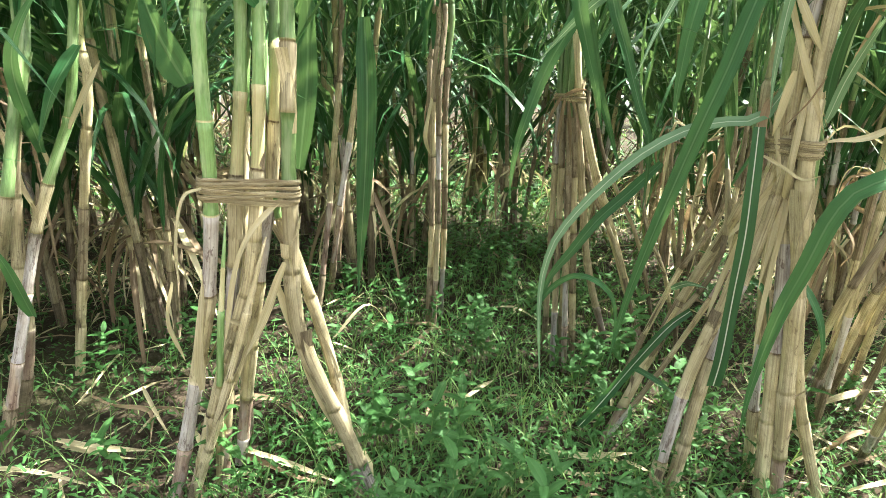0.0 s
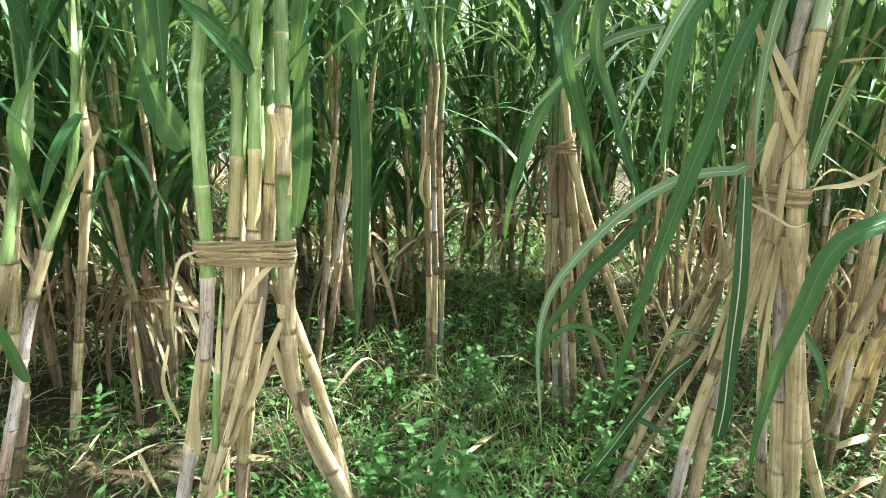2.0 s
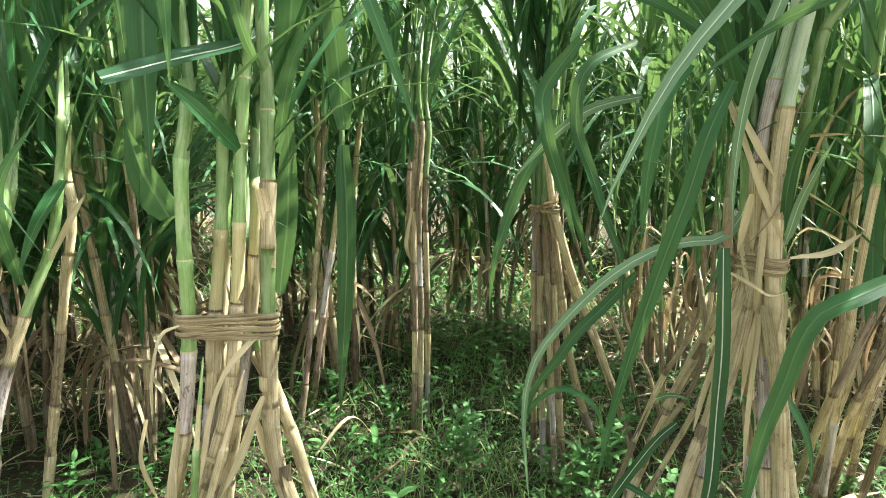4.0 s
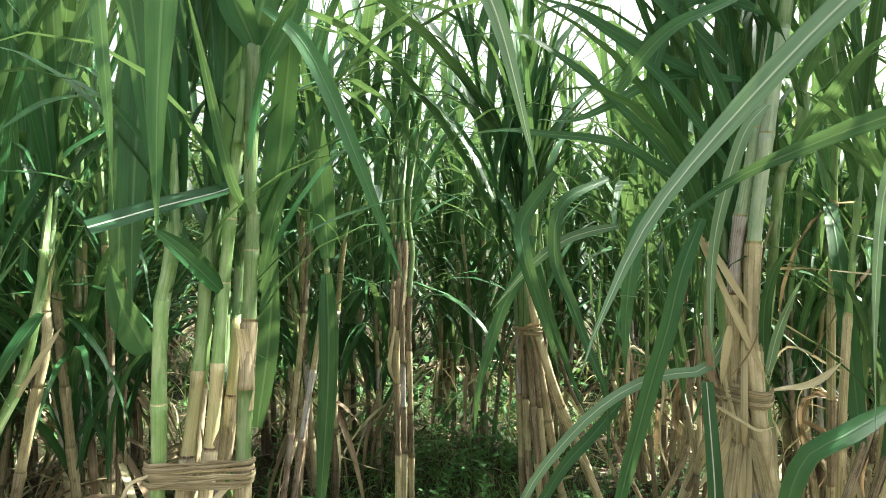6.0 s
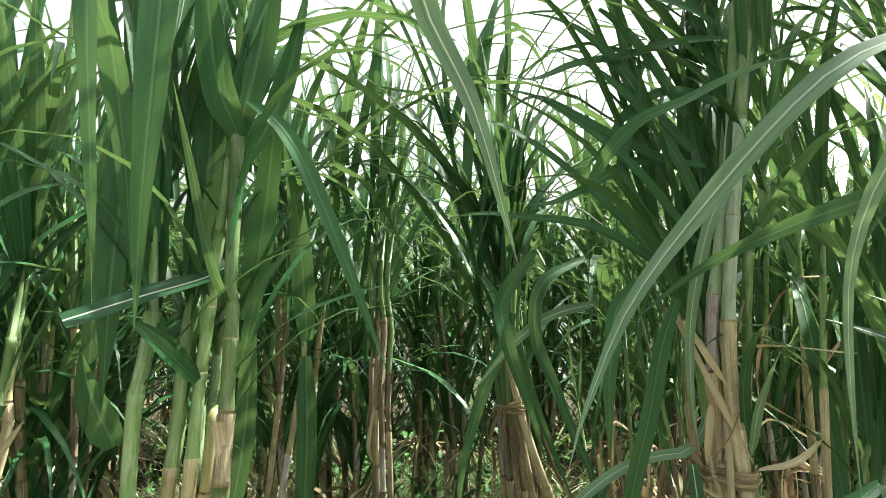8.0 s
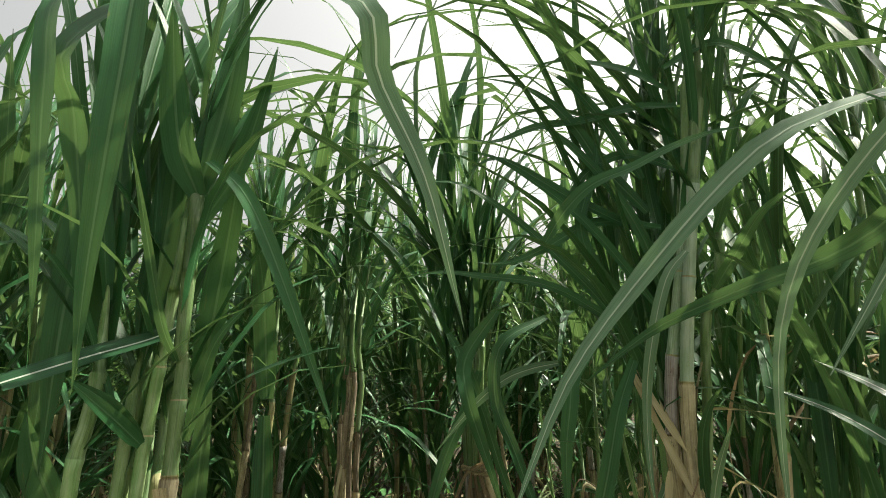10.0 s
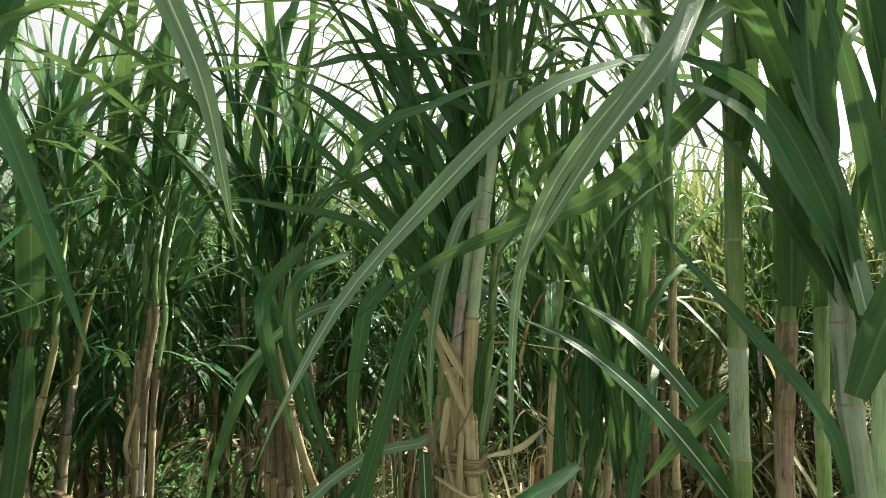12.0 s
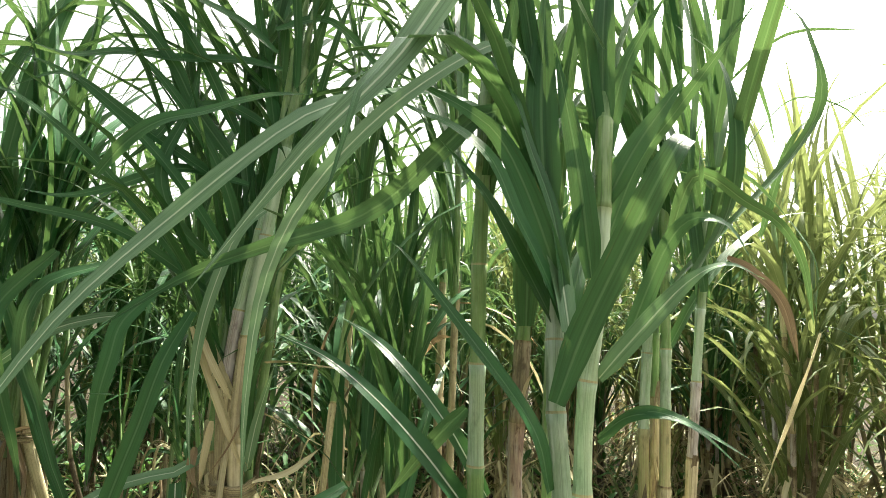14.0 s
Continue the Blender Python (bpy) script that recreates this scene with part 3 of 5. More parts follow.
cane(bundle_slim, [(0.78, 1.057, -0.02), (0.85, 1.075, 0.374), (0.912, 1.075, 0.583), (0.966, 1.082, 0.897), (0.972, 1.103, 1.058), (1.008, 1.145, 1.341)], 0.0165, "swssssgG")
cane(bundle_slim, [(0.832, 1.052, -0.02), (0.893, 1.065, 0.439), (0.947, 1.058, 0.7), (0.974, 1.06, 0.894), (0.987, 1.089, 1.059), (1.029, 1.126, 1.404)], 0.015, "sswsssG")
cane(bundle_slim, [(1.141, 1.128, -0.02), (1.058, 1.119, 0.508), (0.998, 1.12, 0.919), (1.015, 1.166, 1.142), (1.016, 1.204, 1.345)], 0.014, "swsssgG")
cane(bundle_slim, [(1.111, 1.014, -0.02), (1.077, 1.044, 0.467), (1.013, 1.065, 0.88), (1.034, 1.109, 1.146), (1.051, 1.108, 1.47), (1.084, 1.104, 1.782)], 0.015, "ssswssgG")
cane(bundle_slim, [(0.777, 1.314, -0.02), (0.989, 1.358, 0.42), (1.036, 1.219, 0.807), (1.017, 1.209, 0.989), (1.043, 1.247, 1.236)], 0.014, "psbssssg")
blade(bundle_slim, [(1.03, 1.045, 1.622), (1.106, 1.024, 1.952), (1.15, 0.975, 2.23)], 0.042, PATH_SIDE)
blade(bundle_slim, [(1.069, 1.062, 1.683), (1.029, 1.101, 1.98), (0.982, 1.143, 2.27)], 0.042, PATH_SIDE)
blade(bundle_slim, [(1.037, 1.093, 1.468), (1.007, 1.121, 1.71), (0.99, 1.136, 1.992)], 0.036, PATH_SIDE)
blade(bundle_slim, [(1.103, 1.027, 1.621), (1.092, 0.889, 1.809), (1.092, 0.721, 1.848)], 0.036, PATH_SIDE)
blade(bundle_slim, [(0.823, 1.131, 1.363), (0.761, 1.126, 1.297), (0.74, 1.115, 1.222), (0.726, 1.113, 1.146), (0.722, 1.115, 1.056), (0.727, 1.124, 0.973)], 0.036, PATH_SIDE)
blade(bundle_slim, [(0.878, 1.063, 1.324), (0.818, 1.047, 1.22), (0.783, 1.049, 1.093), (0.752, 1.059, 0.98), (0.728, 1.076, 0.864), (0.697, 1.096, 0.711), (0.672, 1.123, 0.532), (0.659, 1.142, 0.355)], 0.036, PATH_SIDE)
blade(bundle_slim, [(0.781, 1.279, 1.432), (0.646, 1.263, 1.366), (0.619, 1.254, 1.241), (0.651, 1.226, 1.123), (0.685, 1.196, 1.003), (0.713, 1.18, 0.916), (0.719, 1.176, 0.741)], 0.03, PATH_SIDE)
blade(bundle_slim, [(1.003, 1.114, 1.107), (0.917, 1.083, 0.995), (0.805, 1.095, 0.978), (0.745, 1.112, 0.955), (0.68, 1.129, 0.914), (0.619, 1.153, 0.851), (0.549, 1.176, 0.761), (0.506, 1.195, 0.673), (0.49, 1.202, 0.539), (0.513, 1.203, 0.279)], 0.024, PATH_SIDE, "pale")
blade(bundle_slim, [(0.858, 1.349, 0.844), (0.768, 1.344, 0.762), (0.696, 1.349, 0.693), (0.635, 1.357, 0.605), (0.585, 1.379, 0.516), (0.557, 1.39, 0.39)], 0.03, PATH_SIDE)
blade(bundle_slim, [(0.709, 1.432, 1.461), (0.609, 1.423, 1.332), (0.593, 1.376, 1.239), (0.619, 1.364, 1.137), (0.65, 1.35, 1.031), (0.675, 1.338, 0.921)], 0.04, PATH_SIDE)
blade(bundle_slim, [(0.714, 1.595, 1.29), (0.664, 1.563, 1.192), (0.596, 1.547, 1.08), (0.547, 1.544, 0.95), (0.519, 1.553, 0.828), (0.51, 1.556, 0.693)], 0.036, PATH_SIDE)
blade(bundle_slim, [(1.166, 0.861, 0.948), (0.999, 0.832, 0.912), (0.943, 0.85, 0.88), (0.917, 0.863, 0.82), (0.898, 0.869, 0.736), (0.88, 0.886, 0.626), (0.87, 0.896, 0.518), (0.865, 0.901, 0.419), (0.872, 0.909, 0.296)], 0.036, PATH_SIDE)
blade(bundle_slim, [(0.854, 1.018, 0.978), (0.854, 1.005, 0.87), (0.86, 1, 0.748), (0.867, 1.007, 0.613), (0.875, 1.013, 0.452), (0.878, 1.024, 0.366)], 0.033, PATH_SIDE, "cut")
blade(bundle_slim, [(0.555, 1.391, 0.417), (0.588, 1.378, 0.482), (0.632, 1.336, 0.538), (0.677, 1.291, 0.543), (0.715, 1.26, 0.507), (0.73, 1.251, 0.444), (0.731, 1.251, 0.35)], 0.016, PATH_SIDE)
blade(bundle_slim, [(1.025, 1.039, 0.97), (1.016, 1.02, 1.001), (1.012, 0.995, 1.076), (1.002, 0.948, 1.157), (0.991, 0.901, 1.223)], 0.026, PATH_SIDE, "pale")
blade(bundle_slim, [(1.025, 1.039, 0.97), (1.007, 1.028, 1.075), (0.998, 1.009, 1.161), (1, 0.979, 1.231), (0.998, 0.923, 1.281)], 0.034, PATH_SIDE)
blade(bundle_slim, [(0.908, 1.192, 0.483), (0.847, 1.188, 0.441), (0.783, 1.207, 0.335), (0.717, 1.235, 0.201), (0.668, 1.262, 0.102)], 0.026, PATH_SIDE, "cut")
blade(bundle_slim, [(0.771, 1.226, 0.317), (0.811, 1.164, 0.307), (0.855, 1.107, 0.283)], 0.016, PATH_SIDE)
blade(bundle_slim, [(1.067, 1.053, 0.624), (1.058, 1.005, 0.608), (1.066, 0.967, 0.561), (1.08, 0.952, 0.497), (1.09, 0.955, 0.428)], 0.02, PATH_SIDE)
blade(bundle_slim, [(0.973, 1.141, 0.595), (0.984, 1.077, 0.605), (0.998, 1.051, 0.571), (1.008, 1.041, 0.501)], 0.016, PATH_SIDE)
blade(bundle_slim, [(0.892, 1.266, 0.517), (0.894, 1.203, 0.556), (0.92, 1.158, 0.561)], 0.016, PATH_SIDE, "pale")
blade(bundle_slim, [(0.964, 1.109, 1.336), (0.89, 1.131, 1.405), (0.829, 1.15, 1.449), (0.766, 1.168, 1.488), (0.696, 1.199, 1.514), (0.598, 1.238, 1.528), (0.499, 1.279, 1.542), (0.401, 1.332, 1.53)], 0.026, PATH_SIDE)
blade(bundle_slim, [(0.954, 1.117, 1.31), (0.88, 1.138, 1.429), (0.819, 1.157, 1.509), (0.751, 1.19, 1.593), (0.679, 1.22, 1.669), (0.608, 1.255, 1.734), (0.534, 1.287, 1.777), (0.408, 1.351, 1.78)], 0.026, PATH_SIDE)
blade(bundle_slim, [(0.974, 1.101, 1.453), (0.901, 1.122, 1.559), (0.85, 1.135, 1.625), (0.794, 1.162, 1.695), (0.725, 1.194, 1.761), (0.633, 1.243, 1.837), (0.542, 1.306, 1.874)], 0.026, PATH_SIDE)
blade(bundle_slim, [(1.005, 1.1, 1.454), (0.968, 1.092, 1.569), (0.929, 1.099, 1.66), (0.887, 1.12, 1.742), (0.832, 1.148, 1.826), (0.77, 1.19, 1.904), (0.676, 1.266, 1.984)], 0.03, PATH_SIDE)
blade(bundle_slim, [(0.652, 1.028, 1.575), (0.683, 0.984, 1.64), (0.724, 0.943, 1.685), (0.779, 0.885, 1.707), (0.82, 0.835, 1.73), (0.867, 0.773, 1.745), (0.906, 0.695, 1.736)], 0.03, PATH_SIDE)
blade(bundle_slim, [(0.937, 1.131, 1.456), (0.85, 1.136, 1.533), (0.82, 1.156, 1.655), (0.869, 1.146, 1.816), (0.893, 1.166, 1.989)], 0.03, PATH_SIDE)
blade(bundle_slim, [(1.013, 1.024, 1.57), (0.94, 1.01, 1.502), (0.896, 1.022, 1.357), (0.882, 1.035, 1.236), (0.879, 1.036, 1.09), (0.893, 1.038, 0.986)], 0.026, PATH_SIDE, "pale")
blade(bundle_slim, [(0.617, 1.598, 1.403), (0.648, 1.565, 1.334), (0.692, 1.524, 1.185), (0.735, 1.505, 1.023), (0.777, 1.484, 0.894), (0.824, 1.459, 0.753)], 0.032, PATH_SIDE)
blade(bundle_slim, [(0.858, 1.37, 1.314), (0.783, 1.39, 1.299), (0.707, 1.407, 1.269), (0.62, 1.436, 1.193), (0.533, 1.469, 1.085)], 0.028, PATH_SIDE, "pale")
blade(bundle_slim, [(1.071, 1.008, 1.482), (1.07, 0.936, 1.553), (1.069, 0.86, 1.625), (1.071, 0.775, 1.662)], 0.028, PATH_SIDE)
blade(bundle_slim, [(0.932, 1.131, 1.303), (0.968, 1.1, 1.211), (0.998, 1.06, 1.125)], 0.017, PATH_SIDE, "dry")
blade(bundle_slim, [(0.921, 1.127, 1.294), (0.946, 1.08, 1.174), (1.014, 1.017, 0.98)], 0.011, PATH_SIDE, "dry")
blade(bundle_slim, [(1.03, 1.02, 0.945), (1.12, 1.005, 0.958), (1.216, 1.017, 0.999)], 0.016, UP, "dry")
blade(bundle_slim, [(1.045, 1.04, 1.10), (1.13, 1.02, 1.05), (1.214, 1.015, 1.003)], 0.009, UP, "dry")
blade(bundle_slim, [(1.071, 1.087, 1.205), (1.1, 0.985, 1.212), (1.137, 0.861, 1.204)], 0.012, UP, "dry")
blade(bundle_slim, [(0.97, 1.064, 0.894), (0.938, 1.066, 0.759), (0.907, 1.066, 0.644)], 0.013, PATH_SIDE, "dry")
blade(bundle_slim, [(0.979, 1.056, 0.889), (0.963, 1.043, 0.735), (0.948, 1.03, 0.6)], 0.016, PATH_SIDE, "dry")
blade(bundle_slim, [(0.958, 1.075, 0.898), (0.915, 1.086, 0.703), (0.877, 1.091, 0.518)], 0.019, PATH_SIDE, "dry")
blade(bundle_slim, [(0.987, 1.048, 0.884), (0.974, 1.034, 0.653), (0.962, 1.017, 0.43)], 0.013, PATH_SIDE, "dry")
blade(bundle_slim, [(0.976, 1.059, 0.882), (0.941, 1.063, 0.643), (0.91, 1.064, 0.407)], 0.016, PATH_SIDE, "dry")
blade(bundle_slim, [(0.982, 1.053, 0.896), (0.934, 1.07, 0.797), (0.888, 1.082, 0.722)], 0.019, PATH_SIDE, "dry")
blade(bundle_slim, [(0.899, 1.105, 1.29), (0.926, 1.069, 1.187), (0.964, 1.036, 1.072), (1.005, 1.011, 0.965)], 0.016, PATH_SIDE, "dry")
blade(bundle_slim, [(0.914, 1.092, 1.272), (0.937, 1.047, 1.191), (0.97, 1.03, 1.127)], 0.017, PATH_SIDE, "dry")
blade(bundle_slim, [(0.936, 1.048, 1.088), (0.927, 1.055, 1), (0.93, 1.066, 0.953)], 0.016, PATH_SIDE, "dry")
blade(bundle_slim, [(0.923, 1.086, 1.028), (0.914, 1.08, 0.98), (0.926, 1.07, 0.944)], 0.018, PATH_SIDE, "brown")
blade(bundle_slim, [(0.903, 1.05, 0.914), (0.93, 1.013, 0.893), (0.964, 0.994, 0.873), (0.995, 0.979, 0.885)], 0.009, PATH_SIDE, "dry")
blade(bundle_slim, [(0.985, 1.016, 1.079), (0.962, 1.024, 1.026), (0.937, 1.046, 0.975)], 0.004, PATH_SIDE, "brown")
blade(bundle_slim, [(1.075, 1.107, 1.777), (0.967, 1.256, 2.113), (0.749, 1.439, 2.388), (0.445, 1.595, 2.389), (0.319, 1.669, 2.265)], 0.035, UP)
blade(bundle_slim, [(1.07, 1.111, 1.887), (0.854, 1.385, 2.153), (0.601, 1.604, 2.2), (0.235, 1.779, 2.105)], 0.034, UP)
blade(bundle_slim, [(1.109, 1.075, 2.054), (0.88, 1.253, 2.343), (0.681, 1.414, 2.375), (0.724, 1.45, 2.216)], 0.036, UP)
blade(bundle_slim, [(1.088, 1.095, 1.821), (1.019, 1.28, 2.045), (0.899, 1.475, 2.031), (0.839, 1.562, 1.9)], 0.034, UP)
blade(bundle_slim, [(1.101, 1.083, 1.881), (1.2, 0.904, 1.91), (1.26, 0.736, 1.837)], 0.036, UP)
blade(bundle_slim, [(1.107, 1.077, 1.803), (0.992, 1.175, 1.907), (0.882, 1.252, 1.927), (0.702, 1.35, 1.789)], 0.036, UP)
blade(bundle_slim, [(1.092, 1.091, 2.141), (1.159, 0.952, 2.215), (1.225, 0.788, 2.05), (1.31, 0.651, 1.853)], 0.05, UP)
blade(bundle_slim, [(1.121, 1.063, 2.1), (1.15, 0.887, 2.241), (1.167, 0.695, 2.024), (1.229, 0.591, 1.881)], 0.045, UP)
blade(bundle_slim, [(1.049, 1.053, 1.945), (0.955, 1.109, 1.951), (0.841, 1.165, 1.926), (0.732, 1.208, 1.915), (0.632, 1.238, 1.878), (0.535, 1.26, 1.887)], 0.036, PATH_SIDE)
blade(bundle_slim, [(1.047, 1.054, 1.777), (0.94, 1.117, 1.83), (0.852, 1.16, 1.789), (0.804, 1.181, 1.716), (0.737, 1.206, 1.635)], 0.03, PATH_SIDE)
blade(bundle_slim, [(0.974, 1.099, 1.677), (0.885, 1.145, 1.804), (0.832, 1.169, 1.906), (0.769, 1.194, 1.987), (0.699, 1.219, 2.033), (0.614, 1.243, 2.053)], 0.036, PATH_SIDE)
blade(bundle_slim, [(0.968, 1.102, 1.763), (0.886, 1.144, 1.936), (0.809, 1.179, 2.045), (0.715, 1.214, 2.097)], 0.036, PATH_SIDE)
blade(bundle_slim, [(0.954, 1.11, 1.631), (0.803, 1.181, 1.729), (0.745, 1.203, 1.77), (0.636, 1.237, 1.833), (0.547, 1.258, 1.778)], 0.034, PATH_SIDE)
blade(bundle_slim, [(1.035, 1.062, 1.989), (0.947, 1.113, 2.059), (0.827, 1.171, 2.096), (0.716, 1.213, 2.083)], 0.03, PATH_SIDE)
blade(bundle_slim, [(0.999, 1.084, 1.637), (0.863, 1.155, 1.658), (0.741, 1.205, 1.596), (0.655, 1.232, 1.562), (0.571, 1.253, 1.565)], 0.03, PATH_SIDE)
blade(bundle_slim, [(1.031, 1.064, 2.051), (1.136, 0.992, 2.099), (1.232, 0.912, 1.994), (1.291, 0.856, 1.873)], 0.03, PATH_SIDE)

cane(bundle_far, [(0.39, 2.213, -0.02), (0.391, 2.165, 0.49), (0.389, 2.165, 0.995), (0.413, 2.21, 1.227), (0.403, 2.246, 1.416), (0.431, 2.262, 1.765)], 0.0115, "bsbsbbGG")
cane(bundle_far, [(0.412, 2.182, -0.02), (0.409, 2.131, 0.499), (0.404, 2.132, 0.997), (0.429, 2.176, 1.228), (0.42, 2.213, 1.415), (0.459, 2.226, 1.759)], 0.0115, "psbwbbGG")
cane(bundle_far, [(0.463, 2.291, -0.02), (0.441, 2.155, 0.491), (0.435, 2.157, 0.996), (0.461, 2.201, 1.228), (0.452, 2.237, 1.415), (0.506, 2.246, 1.764)], 0.0115, "wsbsbGGG")
cane(bundle_far, [(0.412, 2.239, -0.02), (0.399, 2.214, 0.476), (0.381, 2.218, 0.992), (0.404, 2.262, 1.227), (0.393, 2.299, 1.419), (0.413, 2.316, 1.774)], 0.0115, "bsbbbbGG")

cane(bundle_grey, [(0.792, 1.852, -0.02), (0.735, 1.752, 0.554), (0.725, 1.756, 0.969), (0.728, 1.779, 1.138), (0.739, 1.787, 1.278), (0.749, 1.837, 1.594)], 0.0115, "bsbswGGG")
cane(bundle_grey, [(0.795, 1.765, -0.02), (0.745, 1.715, 0.565), (0.729, 1.722, 0.971), (0.734, 1.744, 1.139), (0.745, 1.752, 1.279), (0.765, 1.798, 1.589)], 0.0115, "wsbsbGGG")
cane(bundle_grey, [(0.822, 1.719, -0.02), (0.758, 1.676, 0.576), (0.733, 1.688, 0.974), (0.739, 1.709, 1.141), (0.751, 1.717, 1.279), (0.78, 1.759, 1.584)], 0.0115, "pwsbbGGG")
cane(bundle_grey, [(0.877, 1.773, -0.02), (0.789, 1.695, 0.569), (0.758, 1.71, 0.973), (0.764, 1.731, 1.14), (0.776, 1.739, 1.278), (0.813, 1.777, 1.587)], 0.0115, "bsbsbGGG")
cane(bundle_grey, [(0.825, 1.781, -0.02), (0.796, 1.747, 0.554), (0.789, 1.75, 0.97), (0.796, 1.772, 1.137), (0.809, 1.779, 1.277), (0.853, 1.814, 1.593)], 0.0115, "bsswbGGG")
cane(bundle_grey, [(1.243, 1.904, -0.02), (0.969, 1.75, 0.506), (0.817, 1.671, 0.801), (0.747, 1.693, 1.074), (0.749, 1.738, 1.376)], 0.015, "psssssG")
cane(bundle_grey, [(1.077, 1.88, -0.02), (0.88, 1.74, 0.406), (0.793, 1.727, 0.847), (0.748, 1.747, 1.073), (0.775, 1.781, 1.471)], 0.013, "psssgG")
blade(bundle_grey, [(0.713, 1.685, 0.983), (0.703, 1.679, 0.919), (0.698, 1.681, 0.836)], 0.011, PATH_SIDE, "brown")
blade(bundle_grey, [(0.728, 1.679, 0.992), (0.745, 1.661, 0.934), (0.767, 1.65, 0.858)], 0.011, PATH_SIDE, "brown")
blade(bundle_grey, [(0.712, 1.686, 0.991), (0.738, 1.664, 1.009), (0.768, 1.65, 1.011)], 0.011, PATH_SIDE, "brown")
blade(bundle_grey, [(0.721, 1.682, 0.983), (0.728, 1.668, 0.904), (0.741, 1.663, 0.804)], 0.011, PATH_SIDE, "brown")
blade(bundle_grey, [(0.704, 1.689, 0.991), (0.677, 1.689, 0.94), (0.654, 1.698, 0.869)], 0.011, PATH_SIDE, "brown")

cane(clump_left, [(-0.95, 1.541, -0.02), (-0.842, 1.591, 0.395), (-0.782, 1.61, 0.614), (-0.712, 1.631, 0.806), (-0.66, 1.653, 0.934), (-0.612, 1.671, 1.207), (-0.613, 1.677, 1.273), (-0.589, 1.675, 1.45)], 0.017, "bpwwsgggG")
cane(clump_left, [(-0.982, 1.707, -0.02), (-0.868, 1.634, 0.305), (-0.823, 1.601, 0.603), (-0.783, 1.599, 0.856), (-0.732, 1.623, 1.045), (-0.691, 1.641, 1.275)], 0.019, "bpsssgG")
cane(clump_left, [(-0.906, 1.954, -0.02), (-0.736, 1.86, 0.713), (-0.676, 1.85, 0.994), (-0.68, 1.855, 1.114), (-0.649, 1.866, 1.436)], 0.015, "ssbssyG")
cane(clump_left, [(-1.257, 2.094, -0.02), (-0.823, 1.544, 0.637), (-0.753, 1.58, 0.941), (-0.722, 1.649, 1.2), (-0.75, 1.695, 1.272), (-0.732, 1.704, 1.554)], 0.017, "ssssggG")
blade(clump_left, [(-0.654, 1.623, 0.895), (-0.605, 1.621, 0.987), (-0.558, 1.627, 1.065)], 0.018, PATH_SIDE, "dry")
blade(clump_left, [(-0.721, 1.605, 0.84), (-0.716, 1.542, 1.072), (-0.602, 1.536, 1.266)], 0.04, PATH_SIDE)
blade(clump_left, [(-0.801, 1.556, 0.409), (-0.804, 1.498, 0.562), (-0.825, 1.486, 0.641)], 0.045, PATH_SIDE)
blade(clump_left, [(-0.609, 1.646, 1.1), (-0.655, 1.573, 0.997), (-0.703, 1.552, 0.865)], 0.05, PATH_SIDE)
blade(clump_left, [(-0.588, 1.676, 1.421), (-0.625, 1.662, 1.803), (-0.656, 1.617, 2.155)], 0.07, PATH_SIDE)
blade(clump_left, [(-0.589, 1.675, 1.45), (-0.545, 1.659, 1.731), (-0.441, 1.638, 2.07)], 0.05, PATH_SIDE)
blade(clump_left, [(-0.583, 1.677, 1.45), (-0.587, 1.697, 1.816), (-0.609, 1.689, 2.251)], 0.06, PATH_SIDE)
blade(clump_left, [(-0.418, 1.448, 1.407), (-0.487, 1.372, 1.424), (-0.559, 1.288, 1.424)], 0.03, UP)
blade(clump_left, [(-0.385, 1.458, 1.618), (-0.487, 1.372, 1.576), (-0.555, 1.289, 1.487)], 0.03, UP)

cane(clump_behind, [(-0.086, 2.309, -0.02), (-0.025, 2.35, 0.401), (0.032, 2.35, 0.893), (0.062, 2.399, 1.169), (0.066, 2.414, 1.294), (0.087, 2.413, 1.746)], 0.014, "bpssbgG")
cane(clump_behind, [(-0.034, 2.485, -0.02), (0.023, 2.3, 0.463), (0.083, 2.299, 0.81), (0.13, 2.296, 1.108), (0.129, 2.312, 1.248), (0.146, 2.311, 1.621)], 0.0145, "bpwsyGG")

cane(clump_dry, [(1.564, 1.384, -0.02), (1.336, 1.131, 0.468), (1.36, 1.101, 0.75), (1.48, 1.151, 1.3)], 0.011, "pbssgG")
cane(clump_dry, [(1.686, 1.417, -0.02), (1.404, 1.126, 0.466), (1.429, 1.095, 0.728), (1.549, 1.145, 1.278)], 0.011, "bbssyG")
cane(clump_dry, [(1.479, 1.257, -0.02), (1.262, 1.062, 0.642), (1.269, 1.054, 1.054), (1.389, 1.104, 1.604)], 0.011, "bwssgG")
cane(clump_dry, [(1.688, 1.316, -0.02), (1.405, 1.043, 0.505), (1.427, 1.013, 0.793), (1.547, 1.063, 1.343)], 0.011, "pbssgG")
cane(clump_dry, [(1.586, 1.156, -0.02), (1.309, 0.921, 0.379), (1.324, 0.899, 0.566), (1.444, 0.949, 1.116)], 0.011, "wwssbG")
cane(clump_dry, [(1.627, 1.491, -0.02), (1.22, 1.065, 0.519), (1.259, 1.018, 0.752), (1.459, 1.068, 1.052)], 0.011, "bsssbG")
cane(clump_dry, [(1.7, 1.441, -0.02), (1.317, 1.074, 0.508), (1.343, 1.041, 0.685), (1.543, 1.091, 0.985)], 0.011, "bbssbG")
cane(clump_dry, [(1.825, 1.457, -0.02), (1.412, 1.116, 0.431), (1.428, 1.095, 0.617), (1.628, 1.145, 0.917)], 0.011, "bbsssG")
